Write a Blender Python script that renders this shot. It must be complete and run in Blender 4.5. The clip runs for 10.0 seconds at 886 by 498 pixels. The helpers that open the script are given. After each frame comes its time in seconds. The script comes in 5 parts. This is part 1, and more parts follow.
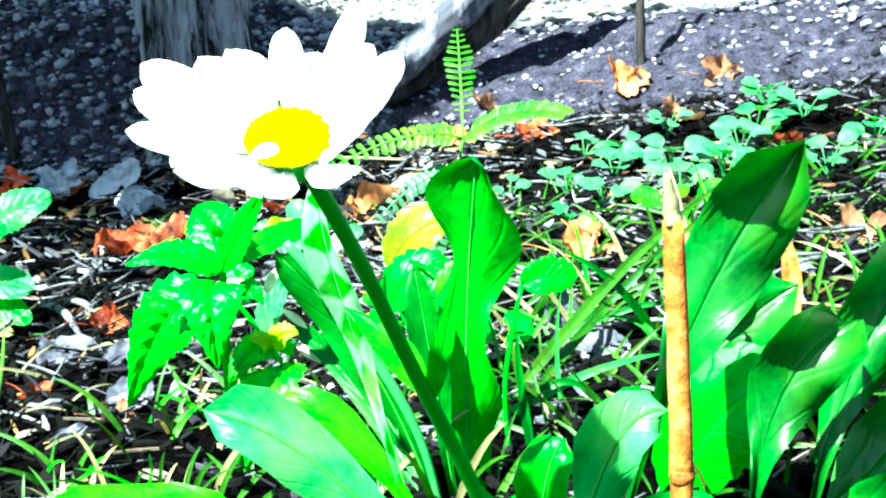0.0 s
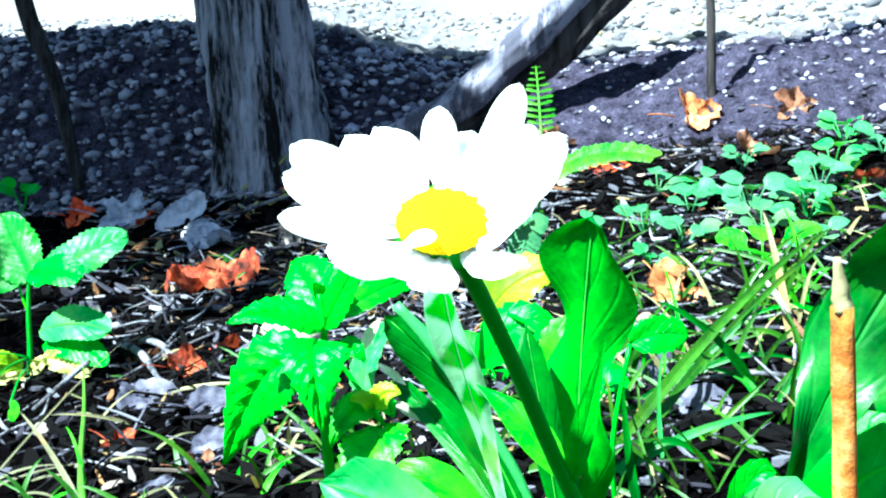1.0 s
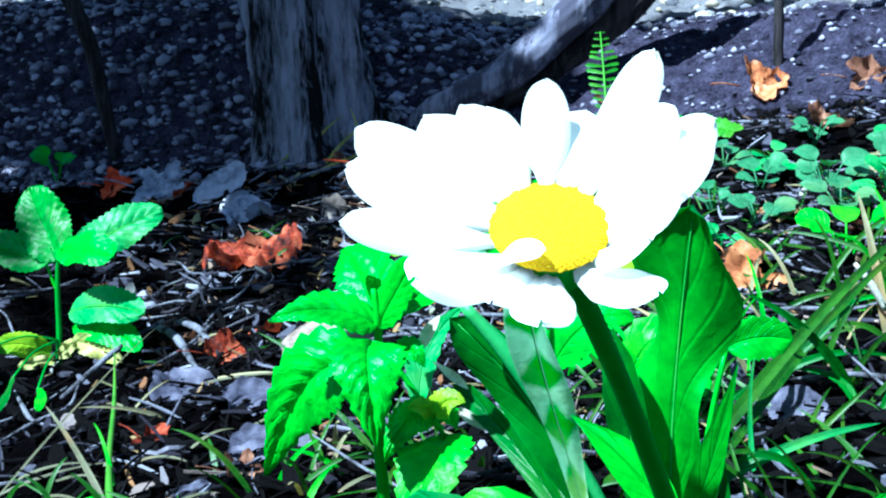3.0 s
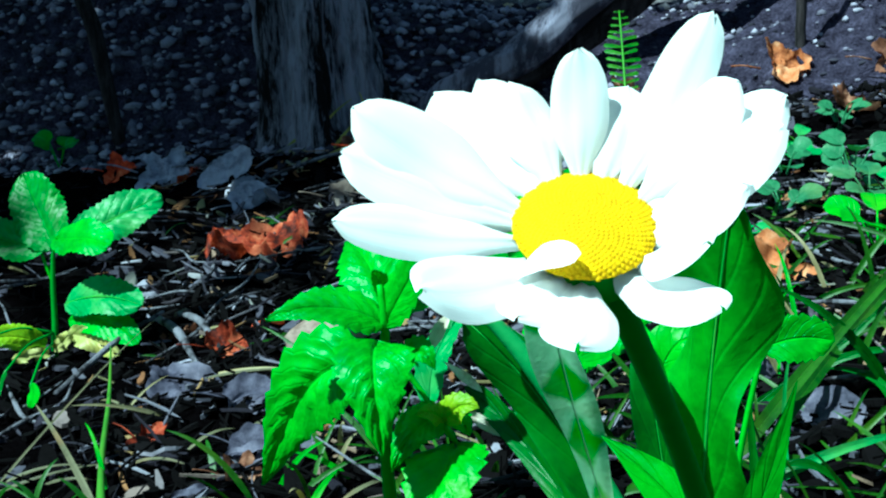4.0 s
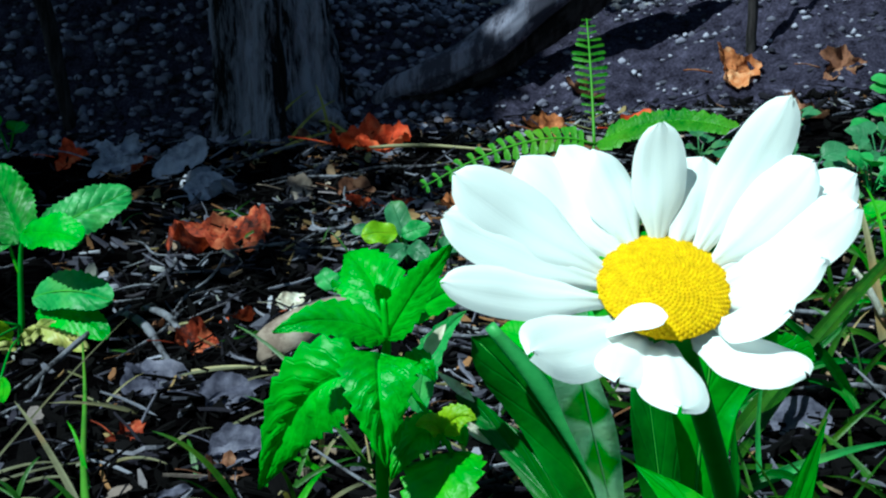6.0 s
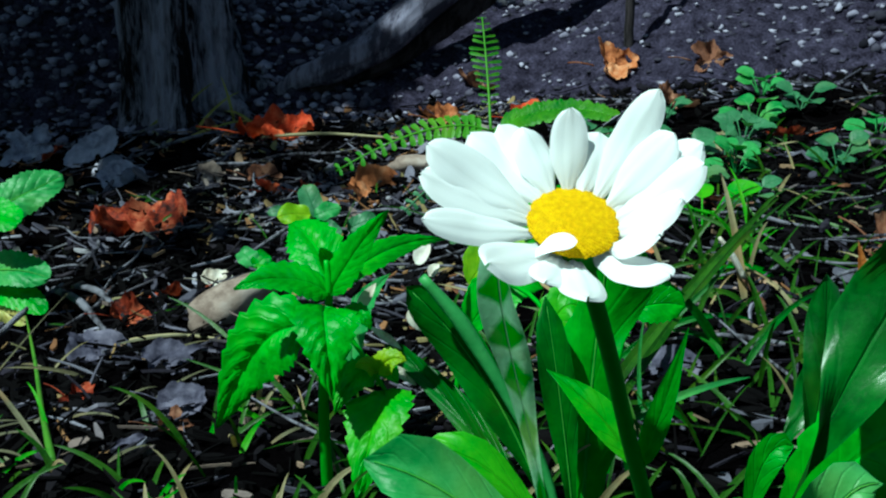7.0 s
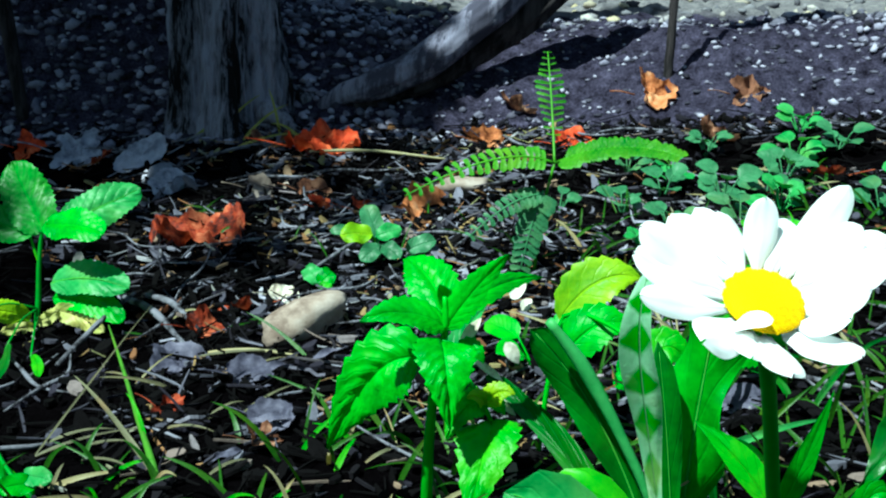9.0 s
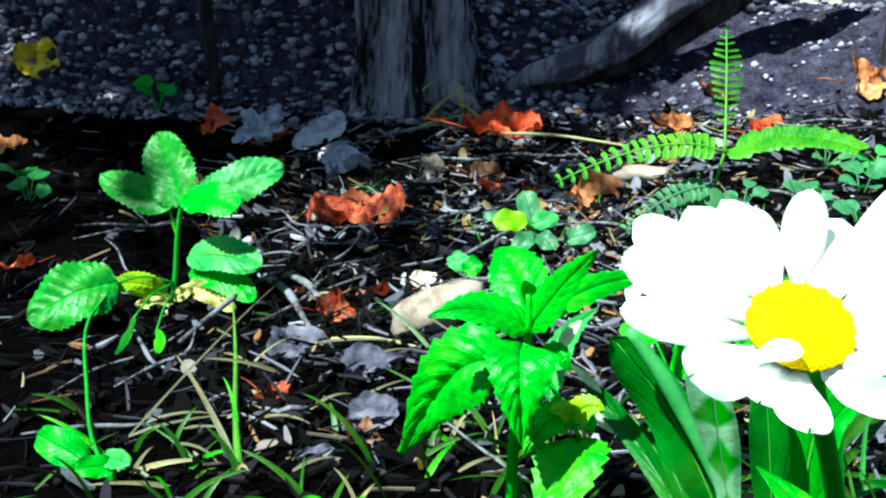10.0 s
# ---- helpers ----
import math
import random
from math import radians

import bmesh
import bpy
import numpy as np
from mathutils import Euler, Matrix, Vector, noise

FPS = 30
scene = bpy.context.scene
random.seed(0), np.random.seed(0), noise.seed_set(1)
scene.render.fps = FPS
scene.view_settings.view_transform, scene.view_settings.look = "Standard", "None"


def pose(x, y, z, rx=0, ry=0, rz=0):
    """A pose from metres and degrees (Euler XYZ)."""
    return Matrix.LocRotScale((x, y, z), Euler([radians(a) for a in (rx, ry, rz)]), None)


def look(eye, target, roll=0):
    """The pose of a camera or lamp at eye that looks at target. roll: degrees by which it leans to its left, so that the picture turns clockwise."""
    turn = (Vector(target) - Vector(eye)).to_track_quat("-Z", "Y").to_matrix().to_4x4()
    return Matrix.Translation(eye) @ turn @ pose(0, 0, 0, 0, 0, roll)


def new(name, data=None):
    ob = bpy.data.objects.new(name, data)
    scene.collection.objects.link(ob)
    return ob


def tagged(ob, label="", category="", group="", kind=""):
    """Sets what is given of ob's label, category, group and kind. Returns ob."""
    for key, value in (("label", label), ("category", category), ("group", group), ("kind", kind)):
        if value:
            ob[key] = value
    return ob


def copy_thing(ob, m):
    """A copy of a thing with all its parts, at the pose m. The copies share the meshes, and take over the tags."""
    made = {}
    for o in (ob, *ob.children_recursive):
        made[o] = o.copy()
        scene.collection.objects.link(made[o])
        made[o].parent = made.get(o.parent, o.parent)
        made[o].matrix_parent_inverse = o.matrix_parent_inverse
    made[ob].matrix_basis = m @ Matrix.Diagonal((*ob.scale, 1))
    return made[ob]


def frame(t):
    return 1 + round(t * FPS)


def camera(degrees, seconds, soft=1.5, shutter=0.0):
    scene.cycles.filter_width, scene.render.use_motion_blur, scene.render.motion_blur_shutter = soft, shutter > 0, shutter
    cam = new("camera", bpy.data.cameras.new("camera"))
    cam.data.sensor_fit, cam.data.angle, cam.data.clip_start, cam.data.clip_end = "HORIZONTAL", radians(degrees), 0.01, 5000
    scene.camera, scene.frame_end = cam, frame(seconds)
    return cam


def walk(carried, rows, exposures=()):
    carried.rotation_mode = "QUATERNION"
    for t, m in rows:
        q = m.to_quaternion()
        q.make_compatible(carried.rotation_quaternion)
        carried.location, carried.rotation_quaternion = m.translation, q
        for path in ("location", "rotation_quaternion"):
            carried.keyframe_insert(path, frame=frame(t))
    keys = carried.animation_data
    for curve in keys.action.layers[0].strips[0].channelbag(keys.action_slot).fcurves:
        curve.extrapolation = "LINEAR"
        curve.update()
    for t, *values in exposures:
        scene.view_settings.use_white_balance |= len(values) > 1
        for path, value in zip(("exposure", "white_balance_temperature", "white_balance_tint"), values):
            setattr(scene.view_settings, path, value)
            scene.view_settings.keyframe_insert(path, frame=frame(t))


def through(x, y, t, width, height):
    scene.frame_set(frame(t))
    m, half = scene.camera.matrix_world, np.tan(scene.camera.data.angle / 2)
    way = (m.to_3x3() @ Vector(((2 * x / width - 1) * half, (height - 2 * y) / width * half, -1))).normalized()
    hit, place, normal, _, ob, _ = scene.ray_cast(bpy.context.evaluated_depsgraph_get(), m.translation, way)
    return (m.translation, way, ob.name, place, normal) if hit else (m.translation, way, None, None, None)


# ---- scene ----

# camera
cam = camera(38.0, 10.0, soft=2.2)
PATH = [
    (0, (0.0301, -0.2540, 0.1845), (0.0346, 0.2338, 0.0748), -2.17),
    (0.5, (0.0217, -0.2485, 0.1906), (0.0156, 0.2406, 0.0872), -2.27),
    (1, (0.0086, -0.2390, 0.1954), (-0.0032, 0.2505, 0.0938), -2.35),
    (1.5, (0.0040, -0.2261, 0.1967), (-0.0132, 0.2630, 0.0937), -2.35),
    (2, (0.0009, -0.2134, 0.1968), (-0.0196, 0.2747, 0.0898), -2.33),
    (2.5, (-0.0016, -0.2005, 0.1948), (-0.0252, 0.2865, 0.0844), -2.27),
    (4, (-0.0044, -0.1555, 0.1867), (-0.0357, 0.3292, 0.0677), -2.34),
    (4.5, (-0.0068, -0.1438, 0.1861), (-0.0376, 0.3404, 0.0650), -2.24),
    (5, (-0.0058, -0.1391, 0.1848), (-0.0353, 0.3451, 0.0634), -2.04),
    (6.3, (-0.0301, -0.1796, 0.2036), (-0.0238, 0.3038, 0.0760), -0.12),
    (6.5, (-0.0323, -0.1914, 0.2053), (-0.0187, 0.2916, 0.0767), -0.04),
    (7, (-0.0411, -0.2339, 0.2092), (-0.0001, 0.2473, 0.0798), 0.21),
    (7.5, (-0.0631, -0.2556, 0.2226), (0.0023, 0.2232, 0.0941), 1.02),
    (8, (-0.0921, -0.2709, 0.2363), (-0.0121, 0.2054, 0.1069), 1.66),
    (8.5, (-0.0939, -0.2670, 0.2330), (-0.0233, 0.2113, 0.1057), 2.15),
    (9, (-0.0882, -0.2531, 0.2277), (-0.0428, 0.2281, 0.0997), 2.77),
    (9.5, (-0.0680, -0.2282, 0.2203), (-0.0651, 0.2543, 0.0893), 2.87),
    (10, (-0.0356, -0.2013, 0.2166), (-0.0812, 0.2775, 0.0801), 2.58),
]
EXPOSURE = [(0, 3.2, 6150, -36), (1, 2.75, 5500, -22), (2.5, 2.15, 4600, -8), (4, 1.02, 5050, -34), (5, 0.84, 5150, -32), (6.3, 0.38, 5500, -24), (7, 0.3, 5600, -24),
            (7.5, 0.52, 5600, -28), (8.5, 0.9, 5600, -28), (9.3, 1.23, 5700, -26), (10, 1.7, 5900, -24)]
walk(cam, [(t, look(e, p, r)) for t, e, p, r in PATH], EXPOSURE)

# light: soft sun from one side under an open sky
SUN = Vector((-0.42, -0.32, 0.85)).normalized()
world = bpy.data.worlds.new("sky")
scene.world = world
world.use_nodes = True
sky = world.node_tree.nodes.new("ShaderNodeTexSky")
sky.sky_type, sky.sun_disc = "NISHITA", False
sky.sun_elevation, sky.sun_rotation = math.asin(SUN.z), math.atan2(SUN.x, SUN.y)
back = world.node_tree.nodes["Background"]
world.node_tree.links.new(sky.outputs[0], back.inputs[0])
back.inputs[1].default_value = 0.038
sun = new("sun", bpy.data.lights.new("sun", "SUN"))
sun.data.energy, sun.data.angle, sun.data.color = 5.0, radians(1.0), (1.0, 0.97, 0.95)
sun.matrix_world = look((-3, -1, 3), Vector((-3, -1, 3)) - SUN)


# ---------------------------------------------------------------- materials
class Nodes:
    """A small wrapper that adds nodes and links."""

    def __init__(self, name):
        self.mat = bpy.data.materials.new(name)
        self.mat.use_nodes = True
        self.tree = self.mat.node_tree
        self.bsdf = self.tree.nodes["Principled BSDF"]

    def add(self, kind, **put):
        n = self.tree.nodes.new(kind)
        for k, v in put.items():
            n.inputs[k.replace("_", " ")].default_value = v
        return n

    def link(self, a, b):
        self.tree.links.new(a, b)

    def noise(self, scale, detail=4.0, rough=0.6, vec=None):
        n = self.add("ShaderNodeTexNoise", Scale=scale, Detail=detail, Roughness=rough)
        if vec is not None:
            self.link(vec, n.inputs["Vector"])
        return n.outputs["Fac"]

    def coords(self, stretch=(1, 1, 1), kind="Object"):
        c = self.add("ShaderNodeTexCoord")
        m = self.add("ShaderNodeMapping", Scale=stretch)
        self.link(c.outputs[kind], m.inputs["Vector"])
        return m.outputs[0]

    def ramp(self, fac, stops):
        r = self.add("ShaderNodeValToRGB")
        e = r.color_ramp.elements
        while len(e) < len(stops):
            e.new(0.5)
        for el, (p, c) in zip(e, stops):
            el.position, el.color = p, (*c, 1)
        self.link(fac, r.inputs["Fac"])
        return r.outputs["Color"]

    def math(self, op, a, b=0.0, clamp=False):
        n = self.add("ShaderNodeMath")
        n.operation, n.use_clamp = op, clamp
        for i, v in enumerate((a, b)):
            if isinstance(v, (int, float)):
                n.inputs[i].default_value = v
            else:
                self.link(v, n.inputs[i])
        return n.outputs[0]

    def mix(self, fac, a, b, how="MIX"):
        n = self.add("ShaderNodeMix")
        n.data_type, n.blend_type = "RGBA", how
        for i, v in ((0, fac), (6, a), (7, b)):
            if isinstance(v, (int, float)):
                n.inputs[i].default_value = v
            elif isinstance(v, tuple):
                n.inputs[i].default_value = (*v, 1)
            else:
                self.link(v, n.inputs[i])
        return n.outputs[2]

    def bump(self, height, strength, distance):
        b = self.add("ShaderNodeBump", Strength=strength, Distance=distance)
        self.link(height, b.inputs["Height"])
        self.link(b.outputs[0], self.bsdf.inputs["Normal"])

    def done(self, colour, rough=0.8, spec=0.3):
        if isinstance(colour, tuple):
            self.bsdf.inputs["Base Color"].default_value = (*colour, 1)
        else:
            self.link(colour, self.bsdf.inputs["Base Color"])
        self.bsdf.inputs["Roughness"].default_value = rough
        self.bsdf.inputs["Specular IOR Level"].default_value = spec
        return self.mat


def leaf_material(name, dark, light, veins=7.0, through=0.35, rough=0.43, blotch=None, spec=0.32):
    """Green leaf: midrib and side veins on the leaf's own coordinates, mottling, light passing through."""
    n = Nodes(name)
    uv = n.add("ShaderNodeTexCoord").outputs["UV"]
    sep = n.add("ShaderNodeSeparateXYZ")
    n.link(uv, sep.inputs[0])
    u, v = sep.outputs[0], sep.outputs[1]
    av = n.math("ABSOLUTE", n.math("SUBTRACT", v, 0.5))
    phase = n.math("MULTIPLY", n.math("SUBTRACT", u, n.math("MULTIPLY", av, 0.55)), veins)
    saw = n.math("ABSOLUTE", n.math("SUBTRACT", n.math("FRACT", phase), 0.5))
    side = n.math("SUBTRACT", 1.0, n.math("MULTIPLY", saw, 9.0), True)
    rib = n.math("SUBTRACT", 1.0, n.math("MULTIPLY", av, 26.0), True)
    vein = n.math("MAXIMUM", n.math("MULTIPLY", side, 0.24), rib)
    grain = n.noise(260.0, 5.0, 0.65, n.coords())
    big = n.noise(45.0, 2.0, 0.5, n.coords())
    fac = n.math("ADD", n.math("MULTIPLY", grain, 0.45), n.math("MULTIPLY", big, 0.6))
    col = n.ramp(fac, [(0.38, dark), (0.66, light)])
    if blotch:
        along = n.math("ABSOLUTE", n.math("SUBTRACT", n.math("FRACT", n.math("ADD", n.math("MULTIPLY", u, 8.0), n.math("MULTIPLY", big, 0.7))), 0.5))
        spot = n.math("ADD", n.math("MULTIPLY", along, 1.5), n.math("MULTIPLY", av, 1.1))
        col = n.mix(n.ramp(n.math("ADD", spot, n.math("MULTIPLY", grain, 0.25)), [(0.62, (1, 1, 1)), (0.84, (0, 0, 0))]), col, blotch)
    pale = tuple(min(1.0, c * 1.4 + 0.012) for c in light)
    tired = (min(1.0, light[0] * 1.7 + 0.02), light[1] * 1.1, light[2] * 0.8)
    patch = n.noise(26.0, 3.0, 0.6, n.coords((1.0, 1.0, 1.0)))
    col = n.mix(n.math("MULTIPLY", n.ramp(patch, [(0.52, (0, 0, 0)), (0.72, (1, 1, 1))]), 0.6), col, tired)
    rim = n.math("MULTIPLY", n.math("SUBTRACT", av, 0.455), 18.0, True)
    col = n.mix(n.math("MULTIPLY", n.math("MAXIMUM", vein, n.math("MULTIPLY", rim, 0.8)), 0.5), col, pale)
    n.bump(n.math("SUBTRACT", n.math("MULTIPLY", grain, 0.4), vein), 0.7, 0.0009)
    mat = n.done(col, rough, spec)
    trans = n.add("ShaderNodeBsdfTranslucent")
    n.link(n.mix(1.0, col, (0.9, 1.0, 0.35), "MULTIPLY"), trans.inputs["Color"])
    m = n.add("ShaderNodeMixShader", Fac=through)
    n.link(n.bsdf.outputs[0], m.inputs[1])
    n.link(trans.outputs[0], m.inputs[2])
    n.link(m.outputs[0], n.tree.nodes["Material Output"].inputs["Surface"])
    return mat


def dry_material(name, dark, mid, light, scale=110.0, rough=0.75):
    """Dead leaf: brown mottling with pale veins."""
    n = Nodes(name)
    fac = n.math("ADD", n.math("MULTIPLY", n.noise(scale, 6.0, 0.7, n.coords()), 0.7), n.math("MULTIPLY", n.noise(28.0, 2.0, 0.5, n.coords()), 0.4))
    col = n.ramp(fac, [(0.42, dark), (0.54, mid), (0.70, light)])
    info = n.add("ShaderNodeObjectInfo")
    col = n.mix(n.math("MULTIPLY", info.outputs["Random"], 0.35), col, mid)
    n.bump(fac, 0.7, 0.002)
    mat = n.done(col, rough, 0.25)
    trans = n.add("ShaderNodeBsdfTranslucent")
    n.link(col, trans.inputs["Color"])
    m = n.add("ShaderNodeMixShader", Fac=0.2)
    n.link(n.bsdf.outputs[0], m.inputs[1])
    n.link(trans.outputs[0], m.inputs[2])
    n.link(m.outputs[0], n.tree.nodes["Material Output"].inputs["Surface"])
    return mat


def island_material(name, stops, rough=0.9, scale=300.0, bump=0.001, spec=0.05):
    """Many loose pieces in one mesh, each with its own tone."""
    n = Nodes(name)
    r = n.add("ShaderNodeNewGeometry").outputs["Random Per Island"]
    col = n.ramp(r, stops)
    g = n.noise(scale, 5.0, 0.7, n.coords())
    col = n.mix(0.6, col, n.ramp(g, [(0.3, (0.35, 0.35, 0.35)), (0.7, (1.0, 1.0, 1.0))]), "MULTIPLY")
    n.bump(g, 0.6, bump)
    return n.done(col, rough, spec)


def soil_material():
    n = Nodes("soil")
    co = n.coords()
    fine = n.noise(420.0, 8.0, 0.75, co)
    mid = n.noise(70.0, 5.0, 0.6, co)
    wide = n.noise(9.0, 3.0, 0.55, co)
    fac = n.math("ADD", n.math("MULTIPLY", fine, 0.6), n.math("MULTIPLY", mid, 0.45))
    # Blacker than real soil: shade between the litter is put into this colour.
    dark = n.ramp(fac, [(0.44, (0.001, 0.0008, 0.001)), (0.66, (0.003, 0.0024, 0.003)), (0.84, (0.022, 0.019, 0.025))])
    bare = n.ramp(fac, [(0.42, (0.006, 0.005, 0.009)), (0.58, (0.052, 0.045, 0.078)), (0.78, (0.19, 0.165, 0.27))])
    # Paler copy of the bank earth: sunlight on its top put into the colour.
    sunlit_top = n.ramp(fac, [(0.36, (0.07, 0.064, 0.075)), (0.56, (0.20, 0.185, 0.20)), (0.76, (0.40, 0.36, 0.34))])
    at = n.add("ShaderNodeAttribute")
    at.attribute_name = "kind"
    s = n.add("ShaderNodeSeparateXYZ")
    n.link(at.outputs["Vector"], s.inputs[0])
    edge = n.math("MULTIPLY", n.math("SUBTRACT", wide, 0.5), 0.9)
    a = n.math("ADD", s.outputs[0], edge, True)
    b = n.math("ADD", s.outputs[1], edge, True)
    col = n.mix(b, n.mix(a, dark, bare), sunlit_top)
    n.bump(n.math("ADD", fine, n.math("MULTIPLY", mid, 1.5)), 0.9, 0.004)
    return n.done(col, 1.0, 0.0)


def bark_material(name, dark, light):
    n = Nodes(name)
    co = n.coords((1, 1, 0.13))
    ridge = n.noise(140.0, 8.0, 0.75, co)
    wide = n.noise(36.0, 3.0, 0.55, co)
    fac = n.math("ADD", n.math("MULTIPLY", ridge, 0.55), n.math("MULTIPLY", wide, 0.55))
    # Steep ramp deepens the dark streaks, on the trunk in place of furrow shade.
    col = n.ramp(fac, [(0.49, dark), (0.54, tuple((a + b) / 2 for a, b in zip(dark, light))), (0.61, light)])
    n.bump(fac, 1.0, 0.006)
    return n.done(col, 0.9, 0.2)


def petal_material():
    n = Nodes("petal")
    uv = n.coords((1, 1, 1), "UV")
    st = n.add("ShaderNodeMapping", Scale=(0.6, 16.0, 1.0))
    n.link(uv, st.inputs["Vector"])
    g = n.noise(2.0, 3.0, 0.5, st.outputs[0])
    col = n.ramp(g, [(0.3, (0.92, 0.94, 0.95)), (0.7, (0.95, 0.965, 0.97))])
    n.bump(g, 0.15, 0.0004)
    mat = n.done(col, 0.5, 0.3)
    trans = n.add("ShaderNodeBsdfTranslucent", Color=(0.96, 0.98, 0.98, 1))
    m = n.add("ShaderNodeMixShader", Fac=0.3)
    n.link(n.bsdf.outputs[0], m.inputs[1])
    n.link(trans.outputs[0], m.inputs[2])
    n.link(m.outputs[0], n.tree.nodes["Material Output"].inputs["Surface"])
    return mat


def chip_material():
    """Loose bark chips, each with its own tone from dark brown to pale grey."""
    n = Nodes("bark_chip")
    tone = n.add("ShaderNodeObjectInfo").outputs["Random"]
    col = n.ramp(tone, [(0.0, (0.012, 0.010, 0.013)), (0.3, (0.06, 0.05, 0.065)), (0.48, (0.17, 0.155, 0.21)), (0.85, (0.36, 0.34, 0.44)), (1.0, (0.50, 0.30, 0.18))])
    g = n.noise(240.0, 6.0, 0.7, n.coords((0.3, 1, 1)))
    col = n.mix(0.75, col, n.ramp(g, [(0.35, (0.2, 0.2, 0.2)), (0.65, (1.0, 1.0, 1.0))]), "MULTIPLY")
    n.bump(g, 0.8, 0.001)
    return n.done(col, 0.95, 0.1)


SOIL = soil_material()
# Near-black tone puts the furrows' shade into the trunk's colour.
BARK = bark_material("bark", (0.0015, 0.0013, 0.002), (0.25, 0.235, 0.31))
BARK_DARK = bark_material("dark_bark", (0.006, 0.005, 0.006), (0.05, 0.04, 0.045))
ROOT = bark_material("root_bark", (0.06, 0.055, 0.085), (0.28, 0.26, 0.36))
PETAL = petal_material()
DISC = island_material("floret", [(0.0, (0.66, 0.39, 0.0)), (0.5, (0.70, 0.44, 0.0)), (1.0, (0.74, 0.49, 0.0))], 0.6, 900.0, 0.0002)
STEM = leaf_material("stem", (0.0132, 0.165, 0.0009), (0.0495, 0.3, 0.0036), 0.0, 0.25)
GREEN = leaf_material("daisy_leaf", (0.007286, 0.1656, 0.00149), (0.04008, 0.3809, 0.005962), 6.0, 0.35)
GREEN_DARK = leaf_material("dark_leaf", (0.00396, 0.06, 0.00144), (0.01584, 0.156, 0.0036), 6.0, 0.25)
LIME = leaf_material("lime_leaf", (0.02587, 0.3105, 0.001725), (0.1121, 0.5002, 0.005175), 6.0, 0.4)
MINT = leaf_material("toothed_leaf", (0.01138, 0.2242, 0.00207), (0.05692, 0.4657, 0.007245), 8.0, 0.35)
# Darker copy of the leaf green: shade is put into the colour.
SHADY = leaf_material("shaded_leaf", (0.01073, 0.1237, 0.005775), (0.04125, 0.2888, 0.0165), 7.0, 0.3)
PALE = leaf_material("pale_leaf", (0.028, 0.224, 0.035), (0.098, 0.378, 0.098), 7.0, 0.3)
SPOTTED = leaf_material("mottled_leaf", (0.26, 0.58, 0.32), (0.46, 0.78, 0.50), 0.0, 0.4, 0.45, (0.04, 0.36, 0.0))
GLOSSY = leaf_material("glossy_leaf", (0.004, 0.050, 0.003), (0.020, 0.145, 0.009), 4.0, 0.25, 0.35, None, 0.5)
# Yellower copy of LIME with sunlight put into the colour; also on yellowing leaves.
SUNNY = leaf_material("sunlit_lime_leaf", (0.14, 0.36, 0.003), (0.36, 0.60, 0.008), 6.0, 0.4)
CLOVER = leaf_material("small_leaf", (0.03, 0.12, 0.045), (0.0825, 0.24, 0.105), 4.0, 0.3)
YELLOW = leaf_material("yellow_leaf", (0.3, 0.3375, 0.045), (0.525, 0.495, 0.1875), 5.0, 0.3)
STEMMY = leaf_material("grass_stalk", (0.03, 0.12, 0.006), (0.10, 0.26, 0.02), 0.0, 0.3)
OLIVE = leaf_material("olive_blade", (0.16, 0.17, 0.03), (0.36, 0.35, 0.09), 0.0, 0.25, 0.6)
DRY_BLADE = leaf_material("dry_blade", (0.07, 0.065, 0.035), (0.16, 0.15, 0.085), 0.0, 0.2, 0.6)
FERN = leaf_material("fern_leaf", (0.0198, 0.18, 0.0027), (0.1155, 0.345, 0.0135), 3.0, 0.35)
GRASS = leaf_material("grass", (0.01012, 0.05563, 0.002023), (0.04552, 0.1416, 0.006069), 0.0, 0.3)
STRAW = leaf_material("straw", (0.1913, 0.153, 0.06375), (0.3315, 0.2932, 0.1658), 0.0, 0.2, 0.6)
BLEACHED = dry_material("bleached_leaf", (0.45, 0.36, 0.28), (0.72, 0.66, 0.56), (0.85, 0.82, 0.76), 160.0)
WITHERED = dry_material("withered_leaf", (0.03, 0.027, 0.05), (0.09, 0.083, 0.13), (0.20, 0.18, 0.25))
RED = dry_material("red_dead_leaf", (0.012, 0.002, 0.002), (0.26, 0.028, 0.008), (0.55, 0.17, 0.08))
SCARLET = dry_material("scarlet_dead_leaf", (0.25, 0.02, 0.006), (0.60, 0.06, 0.015), (0.72, 0.20, 0.08))
ORANGE = dry_material("orange_dead_leaf", (0.16, 0.04, 0.012), (0.50, 0.17, 0.06), (0.72, 0.40, 0.22))
GOLD = dry_material("golden_dead_leaf", (0.35, 0.20, 0.01), (0.75, 0.52, 0.02), (0.88, 0.70, 0.10))
BROWN = dry_material("brown_dead_leaf", (0.06, 0.02, 0.012), (0.20, 0.08, 0.045), (0.38, 0.22, 0.14))
LILAC = dry_material("grey_dead_leaf", (0.15, 0.145, 0.21), (0.42, 0.40, 0.52), (0.66, 0.63, 0.76))
TAN = dry_material("tan_dead_leaf", (0.12, 0.03, 0.008), (0.42, 0.13, 0.02), (0.60, 0.32, 0.12), 160.0)
# Most chips near black: the mulch's shaded gaps are put into their tone.
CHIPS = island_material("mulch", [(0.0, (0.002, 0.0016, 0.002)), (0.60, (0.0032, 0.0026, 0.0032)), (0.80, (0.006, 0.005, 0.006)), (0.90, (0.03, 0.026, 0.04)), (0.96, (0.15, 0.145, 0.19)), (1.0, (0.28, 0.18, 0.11))])
